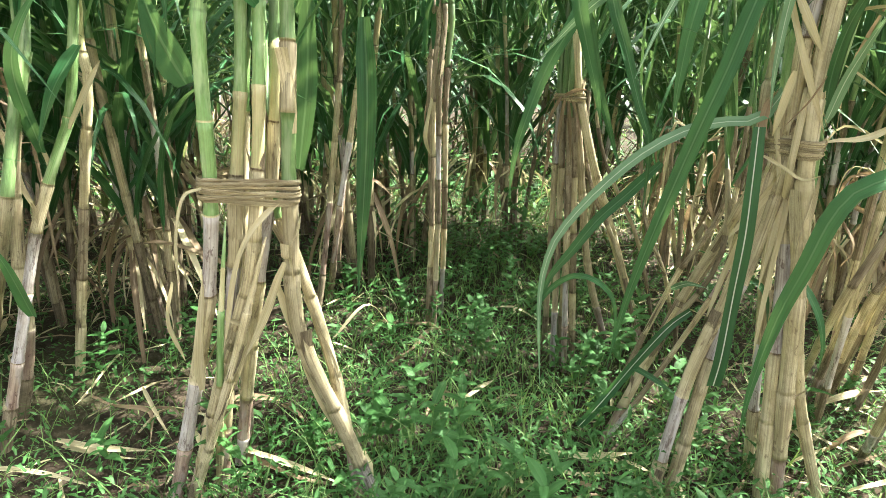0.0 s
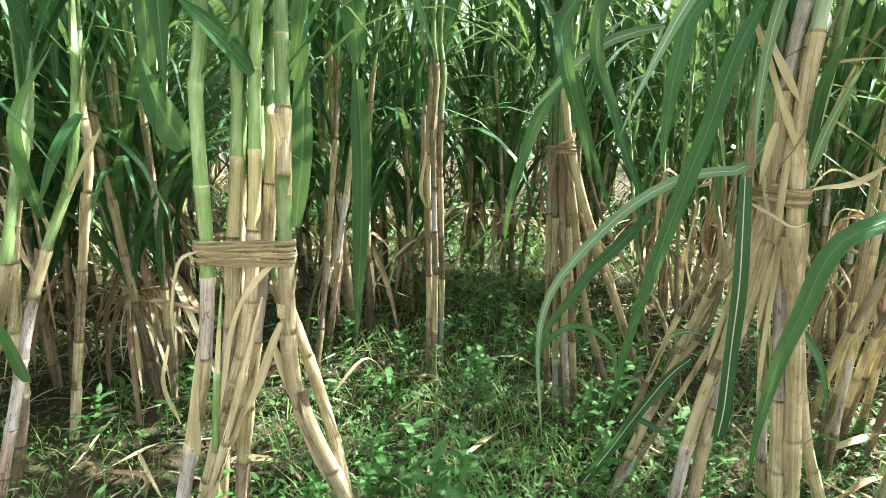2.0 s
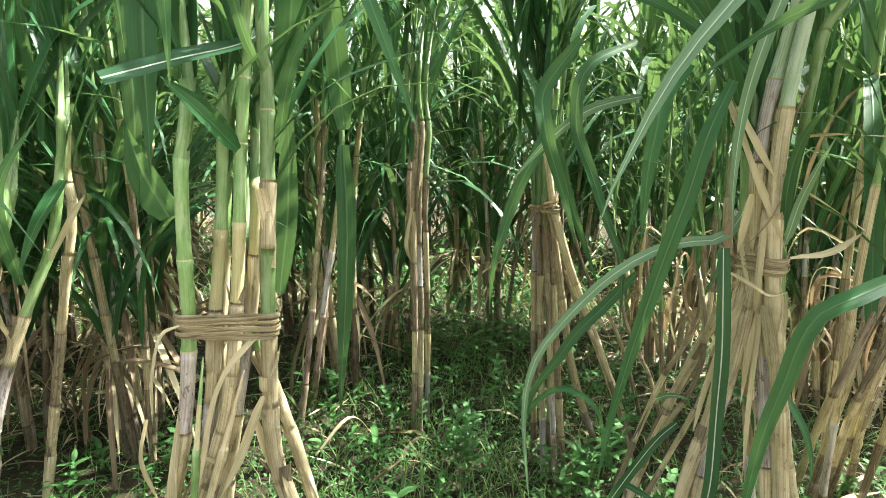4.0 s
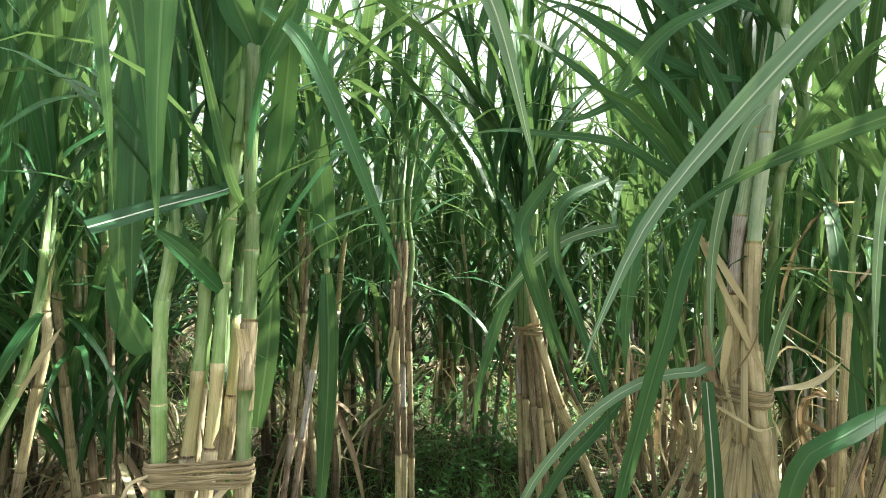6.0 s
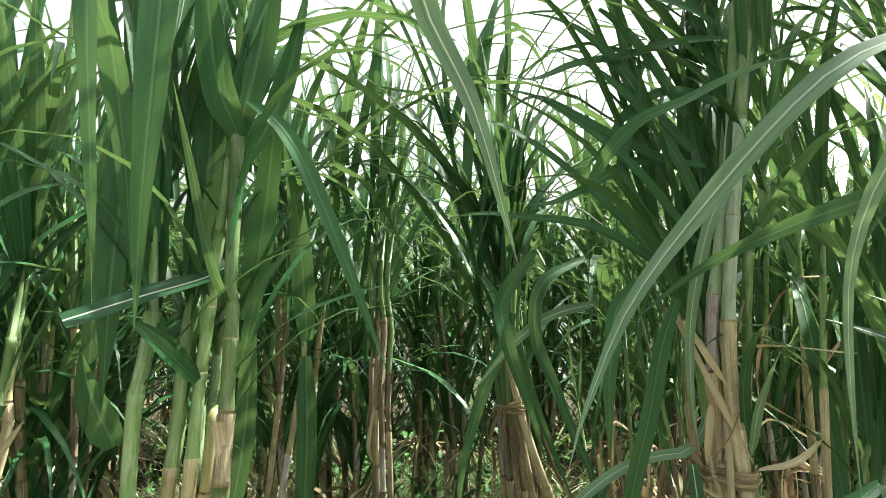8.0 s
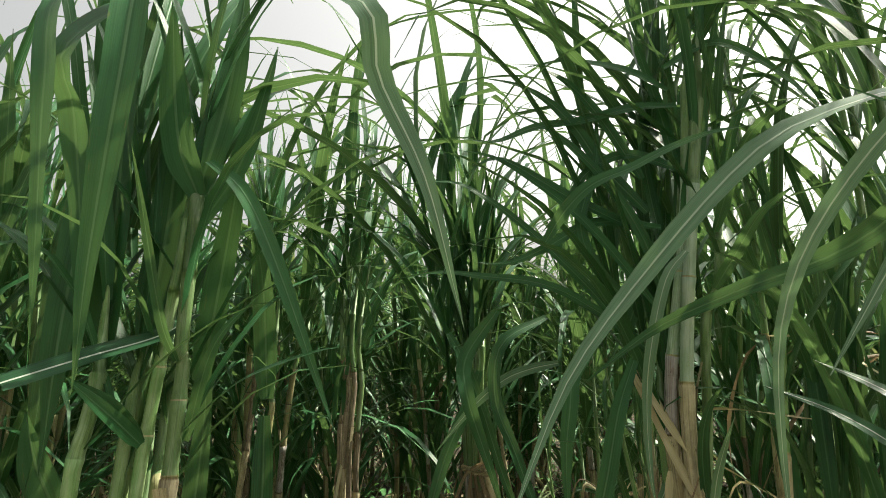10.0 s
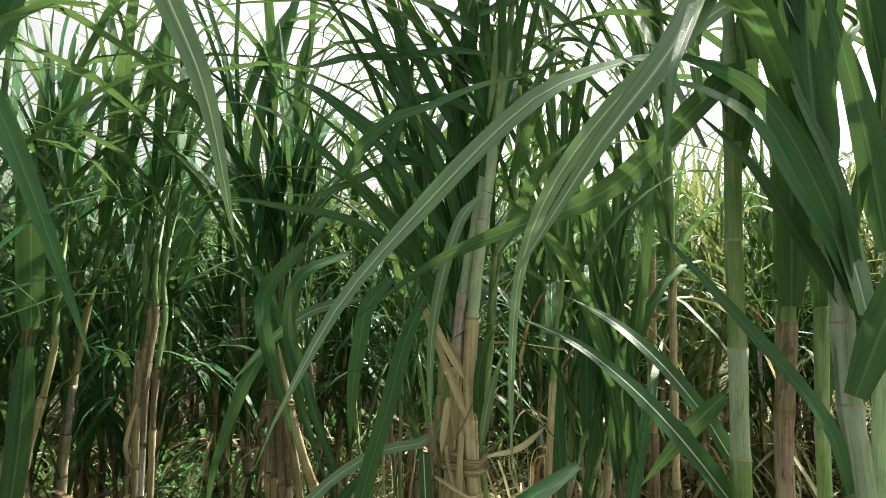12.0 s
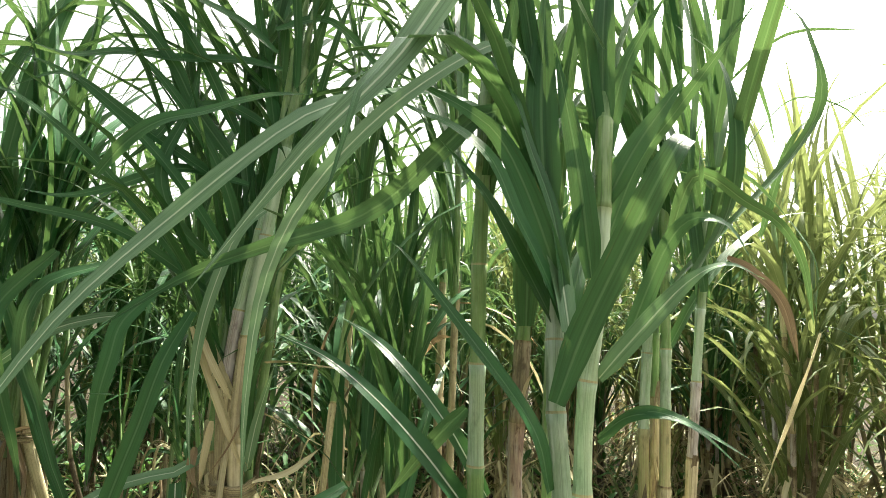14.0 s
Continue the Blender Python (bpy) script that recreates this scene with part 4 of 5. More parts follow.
cane(clump_dry, [(1.499, 1.111, -0.02), (1.217, 0.877, 0.352), (1.225, 0.865, 0.475), (1.425, 0.915, 0.775)], 0.011, "bwssbG")

cane(clump_leaning, [(1.169, 1.773, -0.02), (0.972, 1.688, 0.443), (0.842, 1.757, 0.77), (0.862, 1.837, 1.17)], 0.0078, "pbsbbG")
cane(clump_leaning, [(1.404, 1.929, -0.02), (1.13, 1.648, 0.386), (1.043, 1.705, 0.62), (1.023, 1.785, 1.02)], 0.0078, "bbsbbG")
cane(clump_leaning, [(1.905, 2.692, -0.02), (1.253, 1.807, 0.454), (1.208, 1.837, 0.75), (1.228, 1.917, 1.15)], 0.0078, "bsbsbG")
cane(clump_leaning, [(0.873, 1.431, -0.02), (0.935, 1.321, 0.349), (1.02, 1.257, 0.628), (1, 1.337, 1.028)], 0.0078, "pbsbsG")
cane(clump_leaning, [(0.777, 1.316, -0.02), (0.914, 1.25, 0.316), (1.002, 1.181, 0.685), (1.022, 1.261, 1.085)], 0.0078, "wbspbG")
cane(clump_leaning, [(0.998, 1.559, -0.02), (1.069, 1.51, 0.284), (1.165, 1.437, 0.616), (1.215, 1.517, 1.216)], 0.0078, "pbbsbG")
cane(clump_leaning, [(1.302, 1.896, -0.02), (1.096, 1.791, 0.466), (0.936, 1.88, 0.844), (0.886, 1.96, 1.444)], 0.0078, "bbsbsG")
cane(clump_leaning, [(1.254, 1.675, -0.02), (1.133, 1.587, 0.432), (1.112, 1.602, 0.775), (1.162, 1.682, 1.375)], 0.0078, "bsbggG")
cane(clump_leaning, [(1.526, 1.914, -0.02), (1.284, 1.534, 0.544), (1.278, 1.538, 0.856), (1.228, 1.618, 1.456)], 0.0078, "bbsbgG")
cane(clump_leaning, [(1.179, 1.728, -0.02), (1.157, 1.507, 0.461), (1.212, 1.463, 0.801), (1.262, 1.543, 1.401)], 0.0078, "pbsbgG")
cane(clump_leaning, [(0.917, 1.536, -0.02), (1.008, 1.43, 0.461), (1.091, 1.369, 0.773), (1.041, 1.449, 1.373)], 0.0078, "bsbbgG")

cane(bundle_lit, [(1.116, 0.453, -0.020), (1.102, 0.447, 0.934), (1.093, 0.442, 1.388), (1.106, 0.447, 1.638), (1.126, 0.458, 1.904)], 0.01741, "bpsgaggaggGG")
cane(bundle_lit, [(1.173, 0.416, -0.020), (1.188, 0.424, 0.910), (1.192, 0.426, 1.088), (1.199, 0.418, 1.271), (1.217, 0.413, 1.553), (1.229, 0.421, 1.824)], 0.01697, "bpbpbypbGGG")
cane(bundle_lit, [(1.030, 0.173, -0.020), (1.081, 0.265, 0.984), (1.094, 0.289, 1.194), (1.110, 0.301, 1.340), (1.115, 0.319, 1.503), (1.131, 0.334, 1.703)], 0.01900, "bpsssaaaaaGG")
cane(bundle_lit, [(1.096, 0.270, -0.020), (1.146, 0.272, 0.965), (1.160, 0.272, 1.191), (1.179, 0.256, 1.369), (1.203, 0.255, 1.657), (1.223, 0.263, 1.846)], 0.01800, "bpsssaaaaaGG")
cane(bundle_lit, [(1.228, 0.396, -0.020), (1.246, 0.393, 0.904), (1.252, 0.392, 1.189), (1.272, 0.384, 1.504)], 0.01339, "bssggGG")
blade(bundle_lit, [(1.055, 0.265, 1.199), (1.080, 0.232, 1.308), (1.097, 0.172, 1.438), (1.113, 0.121, 1.546), (1.156, 0.103, 1.603), (1.234, 0.105, 1.596), (1.278, 0.118, 1.541)], 0.047, PATH_END, "green", 2.6)
blade(bundle_lit, [(1.101, 0.299, 1.322), (1.052, 0.321, 1.406), (1.000, 0.360, 1.515), (0.944, 0.414, 1.603)], 0.03572, PATH_SIDE)
blade(bundle_lit, [(1.111, 0.277, 1.314), (1.067, 0.293, 1.448), (1.017, 0.334, 1.591), (0.972, 0.374, 1.648), (0.900, 0.470, 1.714)], 0.03929, PATH_END)
blade(bundle_lit, [(1.065, 0.282, 1.070), (1.040, 0.297, 1.164), (0.971, 0.365, 1.293), (0.898, 0.436, 1.415), (0.870, 0.468, 1.440)], 0.03215, PATH_SIDE)
# pale colour here stands in for a sunlit upper face
blade(bundle_lit, [(1.177, 0.256, 1.231), (1.178, 0.203, 1.291), (1.185, 0.117, 1.383), (1.180, 0.058, 1.409), (1.186, 0.011, 1.386)], 0.035, SKYWARD, "pale")
blade(bundle_lit, [(1.107, 0.315, 1.491), (1.105, 0.325, 1.693), (1.151, 0.343, 1.965)], 0.05715, PATH_END)
blade(bundle_lit, [(1.159, 0.259, 1.394), (1.138, 0.271, 1.571), (1.117, 0.305, 1.800)], 0.04286, PATH_END)
blade(bundle_lit, [(1.202, 0.254, 1.526), (1.246, 0.211, 1.639), (1.313, 0.141, 1.779)], 0.04286, PATH_END)
blade(bundle_lit, [(1.191, 0.264, 1.126), (1.210, 0.213, 1.177), (1.230, 0.148, 1.175), (1.234, 0.036, 1.123)], 0.01965, PATH_SIDE)
blade(bundle_lit, [(1.037, 0.334, 1.009), (1.032, 0.304, 1.006), (1.048, 0.252, 0.998)], 0.03572, PATH_SIDE)
blade(bundle_lit, [(1.188, 0.404, 1.313), (1.170, 0.388, 1.540), (1.173, 0.395, 1.857)], 0.05358, PATH_END)
blade(bundle_lit, [(1.203, 0.257, 1.648), (1.207, 0.257, 1.856), (1.281, 0.272, 2.099)], 0.04286, PATH_END)
blade(bundle_lit, [(1.109, 0.440, 1.537), (1.148, 0.436, 1.800), (1.210, 0.429, 2.091)], 0.04286, PATH_END)
blade(bundle_lit, [(1.173, 0.440, 0.900), (1.074, 0.470, 1.028), (1.000, 0.497, 1.118), (0.942, 0.541, 1.191), (0.896, 0.612, 1.251), (0.852, 0.700, 1.288)], 0.042, SKYWARD, "ribbed")
blade(bundle_lit, [(1.180, 0.480, 1.000), (1.130, 0.503, 1.090), (1.094, 0.508, 1.134), (1.052, 0.553, 1.210), (1.038, 0.641, 1.277), (1.039, 0.760, 1.325)], 0.036, SKYWARD, "ribbed")
blade(bundle_lit, [(1.108, 0.476, 1.165), (1.052, 0.507, 1.107), (0.988, 0.552, 1.016)], 0.03036, PATH_SIDE)
blade(bundle_lit, [(1.074, 0.254, 1.303), (1.093, 0.293, 1.443), (1.069, 0.371, 1.625), (1.009, 0.485, 1.724), (0.928, 0.614, 1.716), (0.838, 0.671, 1.655), (0.694, 0.747, 1.484), (0.558, 0.781, 1.315), (0.460, 0.773, 1.150), (0.423, 0.760, 1.075)], 0.056, SKYWARD, "pale")
blade(bundle_lit, [(1.131, 0.334, 1.703), (1.042, 0.351, 1.789), (0.892, 0.432, 1.670), (0.785, 0.509, 1.516), (0.736, 0.548, 1.377), (0.721, 0.556, 1.209), (0.733, 0.563, 1.024)], 0.02688, PATH_SIDE, "pale")
blade(bundle_lit, [(1.095, 0.431, 1.582), (1.050, 0.396, 1.684), (0.963, 0.579, 1.514), (0.839, 0.729, 1.439), (0.741, 0.816, 1.380), (0.629, 0.892, 1.279)], 0.04018, PATH_SIDE)
blade(bundle_lit, [(1.189, 0.250, 1.809), (0.911, 0.244, 1.880), (0.675, 0.246, 1.575), (0.589, 0.270, 1.461), (0.512, 0.311, 1.325)], 0.045, PATH_SIDE, "pale")
blade(bundle_lit, [(1.232, 0.238, 1.281), (1.303, 0.169, 1.485), (1.320, 0.096, 1.498), (1.326, 0.049, 1.416)], 0.03572, PATH_SIDE)
blade(bundle_lit, [(1.085, 0.270, 1.323), (1.053, 0.292, 1.408), (1.018, 0.317, 1.485), (0.989, 0.346, 1.572), (0.951, 0.396, 1.626), (0.901, 0.450, 1.655), (0.859, 0.514, 1.718)], 0.03215, PATH_SIDE)
blade(bundle_lit, [(1.089, 0.262, 1.264), (1.081, 0.283, 1.473), (1.046, 0.310, 1.599), (1.019, 0.338, 1.710), (0.981, 0.392, 1.779), (0.925, 0.470, 1.830)], 0.03036, PATH_SIDE)
blade(bundle_lit, [(1.254, 0.295, 1.418), (1.318, 0.245, 1.615), (1.361, 0.185, 1.725), (1.403, 0.103, 1.854), (1.433, 0.050, 1.940)], 0.04018, SUNWARD)
blade(bundle_lit, [(1.233, 0.285, 1.569), (1.247, 0.258, 1.706), (1.269, 0.234, 1.816), (1.311, 0.174, 1.950)], 0.03572, SUNWARD)
blade(bundle_lit, [(1.404, 0.214, 1.495), (1.421, 0.165, 1.615), (1.440, 0.083, 1.553), (1.449, 0.032, 1.508), (1.453, 0.002, 1.436), (1.453, -0.009, 1.330)], 0.03126, SUNWARD)
blade(bundle_lit, [(1.584, 0.001, 1.317), (1.579, 0.026, 1.241), (1.564, 0.061, 1.144), (1.535, 0.099, 1.019)], 0.014, PATH_SIDE, "dry")
blade(bundle_lit, [(1.186, 0.263, 1.135), (1.204, 0.223, 1.170), (1.223, 0.176, 1.178), (1.241, 0.122, 1.159), (1.257, 0.058, 1.103)], 0.01786, PATH_SIDE)
blade(bundle_lit, [(1.190, 0.060, 1.419), (1.219, 0.030, 1.398), (1.259, 0.003, 1.354), (1.282, -0.009, 1.272)], 0.016, PATH_END, "brown")

blade(bundle_right, [(1.668, 0.304, 1.353), (1.710, 0.172, 1.630), (1.734, 0.181, 1.946), (1.736, 0.299, 2.119)], 0.0412, UP)
blade(bundle_right, [(1.957, 0.418, 1.425), (2.047, 0.053, 1.867), (2.072, 0.044, 2.150), (2.096, 0.123, 2.327)], 0.0412, UP)
blade(bundle_right, [(1.888, 0.311, 1.762), (1.920, 0.181, 1.718), (1.939, 0.053, 1.518), (1.938, 0.048, 1.366)], 0.04635, UP)
blade(bundle_right, [(2.215, 0.289, 1.834), (2.247, 0.132, 2.032), (2.261, -0.006, 1.986), (2.263, -0.088, 1.852)], 0.02575, UP)
blade(bundle_right, [(2.116, 0.274, 2.077), (2.147, 0.109, 2.203), (2.164, -0.100, 2.159)], 0.0206, UP)
blade(bundle_right, [(2.227, 0.220, 1.613), (2.249, 0.107, 1.937), (2.266, -0.098, 2.033)], 0.02266, UP)
cane(bundle_right, [(1.870, 0.481, -0.020), (1.886, 0.468, 0.749), (1.892, 0.462, 1.081), (1.923, 0.453, 1.403), (1.948, 0.458, 1.770)], 0.01699, "pswssyaagG")
cane(bundle_right, [(1.846, 0.426, -0.020), (1.883, 0.412, 0.767), (1.903, 0.403, 1.207), (1.919, 0.404, 1.524), (1.944, 0.407, 1.917)], 0.01854, "pssysyagGG")
cane(bundle_right, [(1.893, 0.417, -0.020), (1.940, 0.367, 0.766), (1.962, 0.344, 1.151), (1.981, 0.327, 1.404), (2.021, 0.311, 1.759)], 0.01699, "pswssswaGG")
cane(bundle_right, [(1.945, 0.483, -0.020), (1.962, 0.468, 0.731), (1.970, 0.459, 1.137), (1.989, 0.454, 1.536)], 0.01545, "psssssgG")


tie(bundle_broad, (-0.172, 1.238, 0.826), 0.16, 0.050, 11, 1, -0.03)
tie(bundle_slim, (0.995, 1.075, 0.930), 0.16, 0.040, 10, 2, -0.05)
tie(bundle_right, (1.903, 0.425, 0.772), 0.13, 0.046, 10, 3)
tie(bundle_grey, (0.734, 1.735, 0.985), 0.09, 0.022, 4, 4)


def skirt(parent, centre, reach, drop, count, kinds, seed):
    """Withered leaves that hang round a bundle below its crown."""
    rng = random.Random(seed)
    c = Vector(centre)
    for k in range(count):
        t = rng.uniform(0, 6.28)
        out = Vector((math.cos(t), math.sin(t), 0))
        p = c + out * 0.03 + Vector((0, 0, rng.uniform(-0.12, 0.12)))
        q = p + out * reach * rng.uniform(0.5, 1.1) + Vector((0, 0, rng.uniform(-0.02, 0.06)))
        e = q + out * reach * rng.uniform(-0.3, 0.5) - Vector((0, 0, drop * rng.uniform(0.5, 1.2)))
        bow = Vector((rng.uniform(-0.03, 0.03), rng.uniform(-0.03, 0.03), 0))
        blade(parent, [p, q, q.lerp(e, 0.4) + out * 0.01 + bow, q.lerp(e, 0.75) - bow, e], rng.uniform(0.007, 0.016), out + Vector((0, 0, 0.4)), rng.choice(kinds))


skirt(bundle_far, (0.40, 2.19, 1.02), 0.012, 0.3, 4, ("brown", "dry"), 31)
skirt(bundle_grey, (0.735, 1.735, 1.0), 0.014, 0.25, 4, ("brown", "dry"), 32)
skirt(bundle_slim, (1.0, 1.1, 0.93), 0.03, 0.36, 6, ("dry",), 33)
skirt(clump_left, (-0.8, 1.8, 0.9), 0.1, 0.45, 8, ("brown", "dry"), 34)
skirt(clump_leaning, (1.25, 1.75, 0.8), 0.12, 0.4, 14, ("brown", "dry", "green"), 35)
skirt(clump_dry, (1.65, 1.35, 0.75), 0.14, 0.4, 12, ("brown", "dry", "dry"), 36)

def leaf_places(points, rng, count, low, dead, tidy=False):
    """Where blades leave a cane: (shape kind, index, matrix)."""
    line, _ = spline(points, 30)
    out = []
    turn = rng.uniform(0, 360)
    for k in range(count):
        s = low + (1 - low) * k / max(1, count - 1)
        p = line[int(round(s * 30))]
        turn += 180 + rng.uniform(-45, 45)
        size = rng.uniform(0.75, 1.15) * (1 if s < 0.97 else 0.85)
        kind = "spike" if k >= count - 2 else "leaf"
        n = len(SPIKE_SHAPES) if kind == "spike" else len(LEAF_SHAPES)
        m = pose(*p, rng.uniform(-12, 12), rng.uniform(-14, 14), into_field(turn) if tidy else turn) @ Matrix.Diagonal((size, size, size, 1))
        out.append((kind, rng.randrange(n), m))
    for k in range(dead):
        p = line[int(rng.uniform(0.25, low + 0.1) * 30)]
        size = rng.uniform(0.7, 1.2)
        m = pose(*p, rng.uniform(-15, 15), rng.uniform(-15, 15), rng.uniform(0, 360)) @ Matrix.Diagonal((size, size, size, 1))
        out.append(("dead", rng.randrange(len(DEAD_SHAPES)), m))
    return out


def crown(parent, points, seed, count=7, low=0.6, dead=1, grow=1.0):
    """Separate blades on one cane of a near clump."""
    rng = random.Random(seed)
    for kind, i, m in leaf_places(points, rng, count, low, dead, True):
        mesh = {"leaf": LEAF_MESHES, "spike": SPIKE_MESHES, "dead": DEAD_MESHES}[kind][i]
        ob = part("dry_leaf" if kind == "dead" else "leaf", mesh, parent)
        ob.matrix_basis = m @ Matrix.Diagonal((grow, grow, grow, 1))


def crop_canes(rng, count, height, spread):
    out = []
    for _ in range(count):
        t = rng.uniform(0, 6.28)
        r0, r1 = rng.uniform(0.02, 0.10), rng.uniform(0.05, spread)
        h = height * rng.uniform(0.8, 1.1)
        lean = rng.uniform(-0.25, 0.25)
        base = Vector((math.cos(t) * r0, math.sin(t) * r0, -0.03))
        topp = Vector((math.cos(t + lean) * r1, math.sin(t + lean) * r1, h))
        mid = base.lerp(topp, 0.5) + Vector((rng.uniform(-0.05, 0.05), rng.uniform(-0.05, 0.05), 0))
        looks = "".join(rng.choice(q) for q in ("bp", "bs", "sb", "swb", "sbw", "syb", "gsy", "gG", "G", "G"))
        out.append(([base, mid, topp], rng.uniform(0.011, 0.0155), looks))
    return out


def crop_clump(seed, count, height, spread, separate, in_sun=False, far=False):
    """A clump of standing cane round its own foot; separate: every blade an object of its own; far: its stalks joined too."""
    rng = random.Random(seed)
    label = "sugarcane clump, sunlit glow in its yellow leaf colour, many dry hanging leaves" if in_sun else "standing green sugarcane clump with dry lower leaves"
    ob = thing("sugarcane_clump", label, "sugarcane", "standing sugarcane crop")
    green, dry, poles = Soup(), Soup(), Soup()
    for points, r, looks in crop_canes(rng, count, height, spread):
        piece = cane_piece(points, r, looks, 7 if separate else 5, rng, not separate)
        if far:
            poles.add(piece)
        else:
            part("stalk", one(piece, "stalk", CANE_SLOTS), ob)
        for kind, i, m in leaf_places(points, rng, 11 if in_sun else 13, 0.22, 6 if in_sun else 3):
            if separate:
                mesh = {"leaf": LEAF_MESHES, "spike": SPIKE_MESHES, "dead": DEAD_MESHES}[kind][i]
                part("dry_leaf" if kind == "dead" else "leaf", mesh, ob).matrix_basis = m
            elif kind == "dead":
                dry.add(DEAD_SHAPES[i], m, 1 if in_sun else i % 2)
            else:
                green.add((LEAF_SHAPES if kind == "leaf" else SPIKE_SHAPES)[i], m, 0)
    if far:
        tagged(part("stalk_thicket", poles.mesh("stalk_thicket", CANE_SLOTS), ob), kind="stuff")
    if not separate:
        tagged(part("foliage", green.mesh("foliage", [M_SUN_YELLOW if in_sun else M_LEAF]), ob), kind="stuff")
        tagged(part("dry_foliage", dry.mesh("dry_foliage", [M_BROWN, M_DRY]), ob), kind="stuff")
    return ob


# blades on the canes beside the path
for clump, canes in ((bundle_broad, [((-0.10, 1.30, 1.2), (-0.07, 1.33, 1.7), (-0.05, 1.36, 2.2)), ((-0.2, 1.32, 1.1), (-0.2, 1.36, 1.6), (-0.22, 1.4, 2.1)), ((-0.26, 1.36, 1.0), (-0.3, 1.42, 1.6), (-0.32, 1.45, 2.0))]),
                     (bundle_slim, [((1.02, 1.12, 1.2), (1.04, 1.16, 1.7), (1.06, 1.18, 2.2)), ((1.08, 1.14, 1.2), (1.14, 1.18, 1.7), (1.18, 1.2, 2.2)), ((0.98, 1.2, 1.1), (0.96, 1.25, 1.6), (0.94, 1.3, 2.1))]),
                     (bundle_far, [((0.4, 2.18, 0.9), (0.4, 2.2, 1.4), (0.42, 2.25, 2.0)), ((0.43, 2.2, 0.9), (0.46, 2.24, 1.5), (0.5, 2.3, 2.1)), ((0.38, 2.22, 0.9), (0.34, 2.26, 1.4), (0.3, 2.3, 1.9))]),
                     (bundle_grey, [((0.73, 1.76, 1.0), (0.72, 1.8, 1.5), (0.72, 1.84, 2.0)), ((0.76, 1.78, 1.0), (0.8, 1.83, 1.5), (0.84, 1.88, 2.1)), ((0.7, 1.78, 1.0), (0.66, 1.82, 1.5), (0.62, 1.88, 1.9))]),
                     (bundle_lit, [((1.12, 0.41, 1.5), (1.14, 0.44, 2), (1.17, 0.45, 2.5)), ((1.18, 0.33, 1.5), (1.22, 0.35, 2), (1.25, 0.37, 2.5)), ((1.14, 0.51, 1.4), (1.16, 0.55, 1.9), (1.18, 0.59, 2.4))]),
                     (bundle_right, [((1.84, 0.4, 1.2), (1.86, 0.42, 1.7), (1.88, 0.44, 2.3)), ((1.9, 0.36, 1.2), (1.94, 0.36, 1.7), (1.98, 0.36, 2.2)), ((1.86, 0.3, 1.2), (1.9, 0.26, 1.8), (1.92, 0.22, 2.3))]),
                     (clump_left, [((-0.86, 1.76, 1.0), (-0.88, 1.8, 1.6), (-0.9, 1.84, 2.1)), ((-0.74, 1.86, 1.0), (-0.74, 1.9, 1.6), (-0.72, 1.94, 2.0)), ((-0.98, 1.66, 1.0), (-1.0, 1.7, 1.6), (-1.04, 1.74, 2.1))]),
                     (clump_behind, [((0.06, 2.35, 0.9), (0.08, 2.4, 1.5), (0.1, 2.45, 2.0)), ((0.0, 2.4, 0.9), (-0.04, 2.45, 1.5), (-0.08, 2.5, 1.9))])):
    for i, c in enumerate(canes):
        crown(clump, c, 160 + i + int(c[0][0] * 1000), 8 if clump is bundle_broad else 11 if clump in (bundle_slim, bundle_grey) else 9 if clump in (bundle_lit, bundle_right) else 7, 0.45 if clump is bundle_broad else 0.2, 0, 1.15)

# taller stalks between the slim bundle and the sunlit one
for i, (x, y) in enumerate(((1.52, 1.30), (1.74, 1.08), (1.62, 0.92), (1.95, 1.25))):
    line = [(x, y, -0.02), (x + 0.02, y + 0.03, 0.9), (x + 0.05, y + 0.05, 1.7), (x + 0.04, y + 0.08, 2.5)]
    cane(clump_dry, line, 0.0125, "psbssgGGG")
    crown(clump_dry, line[1:], 260 + i, 12, 0.25, 2, 1.1)

# ---- the crop behind ----
field_rng = random.Random(21)
VARIANTS = [crop_clump(300 + i, field_rng.randint(6, 8), field_rng.uniform(1.5, 1.85), field_rng.uniform(0.2, 0.32), False) for i in range(8)]
# clumps whose yellow leaf colour stands in for sun shining through far rows
SUN_YELLOW = [crop_clump(500 + i, 6, field_rng.uniform(1.55, 1.95), 0.3, False, True, True) for i in range(4)]
FAR = [crop_clump(600 + i, 8, field_rng.uniform(1.45, 1.8), 0.3, False, False, True) for i in range(5)]
NEAR = [crop_clump(400 + i, 6, 1.75, 0.26, True) for i in range(3)]


def taken(x, y):
    """Where no clump of the crop stands: the path, the furrow that runs into the field, and the bundles' own places."""
    if math.hypot(x, y) < 1.5 or (y < 1.5 and x < 1.5) or (x < 1.9 and y < 0.75):
        return True
    if x > 2.0 and -0.7 < y < 0.7 and math.hypot(x, y) < 3.2:
        return True
    if y < 0.47 * x and math.hypot(x, y) < 3.0:
        return True
    along = x * 0.27 + y * 0.963
    off = x * 0.963 - y * 0.27
    if -0.55 < off - 0.02 < 0.46 and along < 2.9:
        return True
    for px, py, r in ((-0.18, 1.27, 0.5), (1.0, 1.1, 0.5), (0.4, 2.2, 0.4), (0.75, 1.75, 0.4), (1.2, 0.4, 0.45), (1.85, 0.36, 0.4), (-0.9, 1.75, 0.4), (0.03, 2.4, 0.35), (1.35, 1.35, 0.7)):
        if math.hypot(x - px, y - py) < r:
            return True
    return False


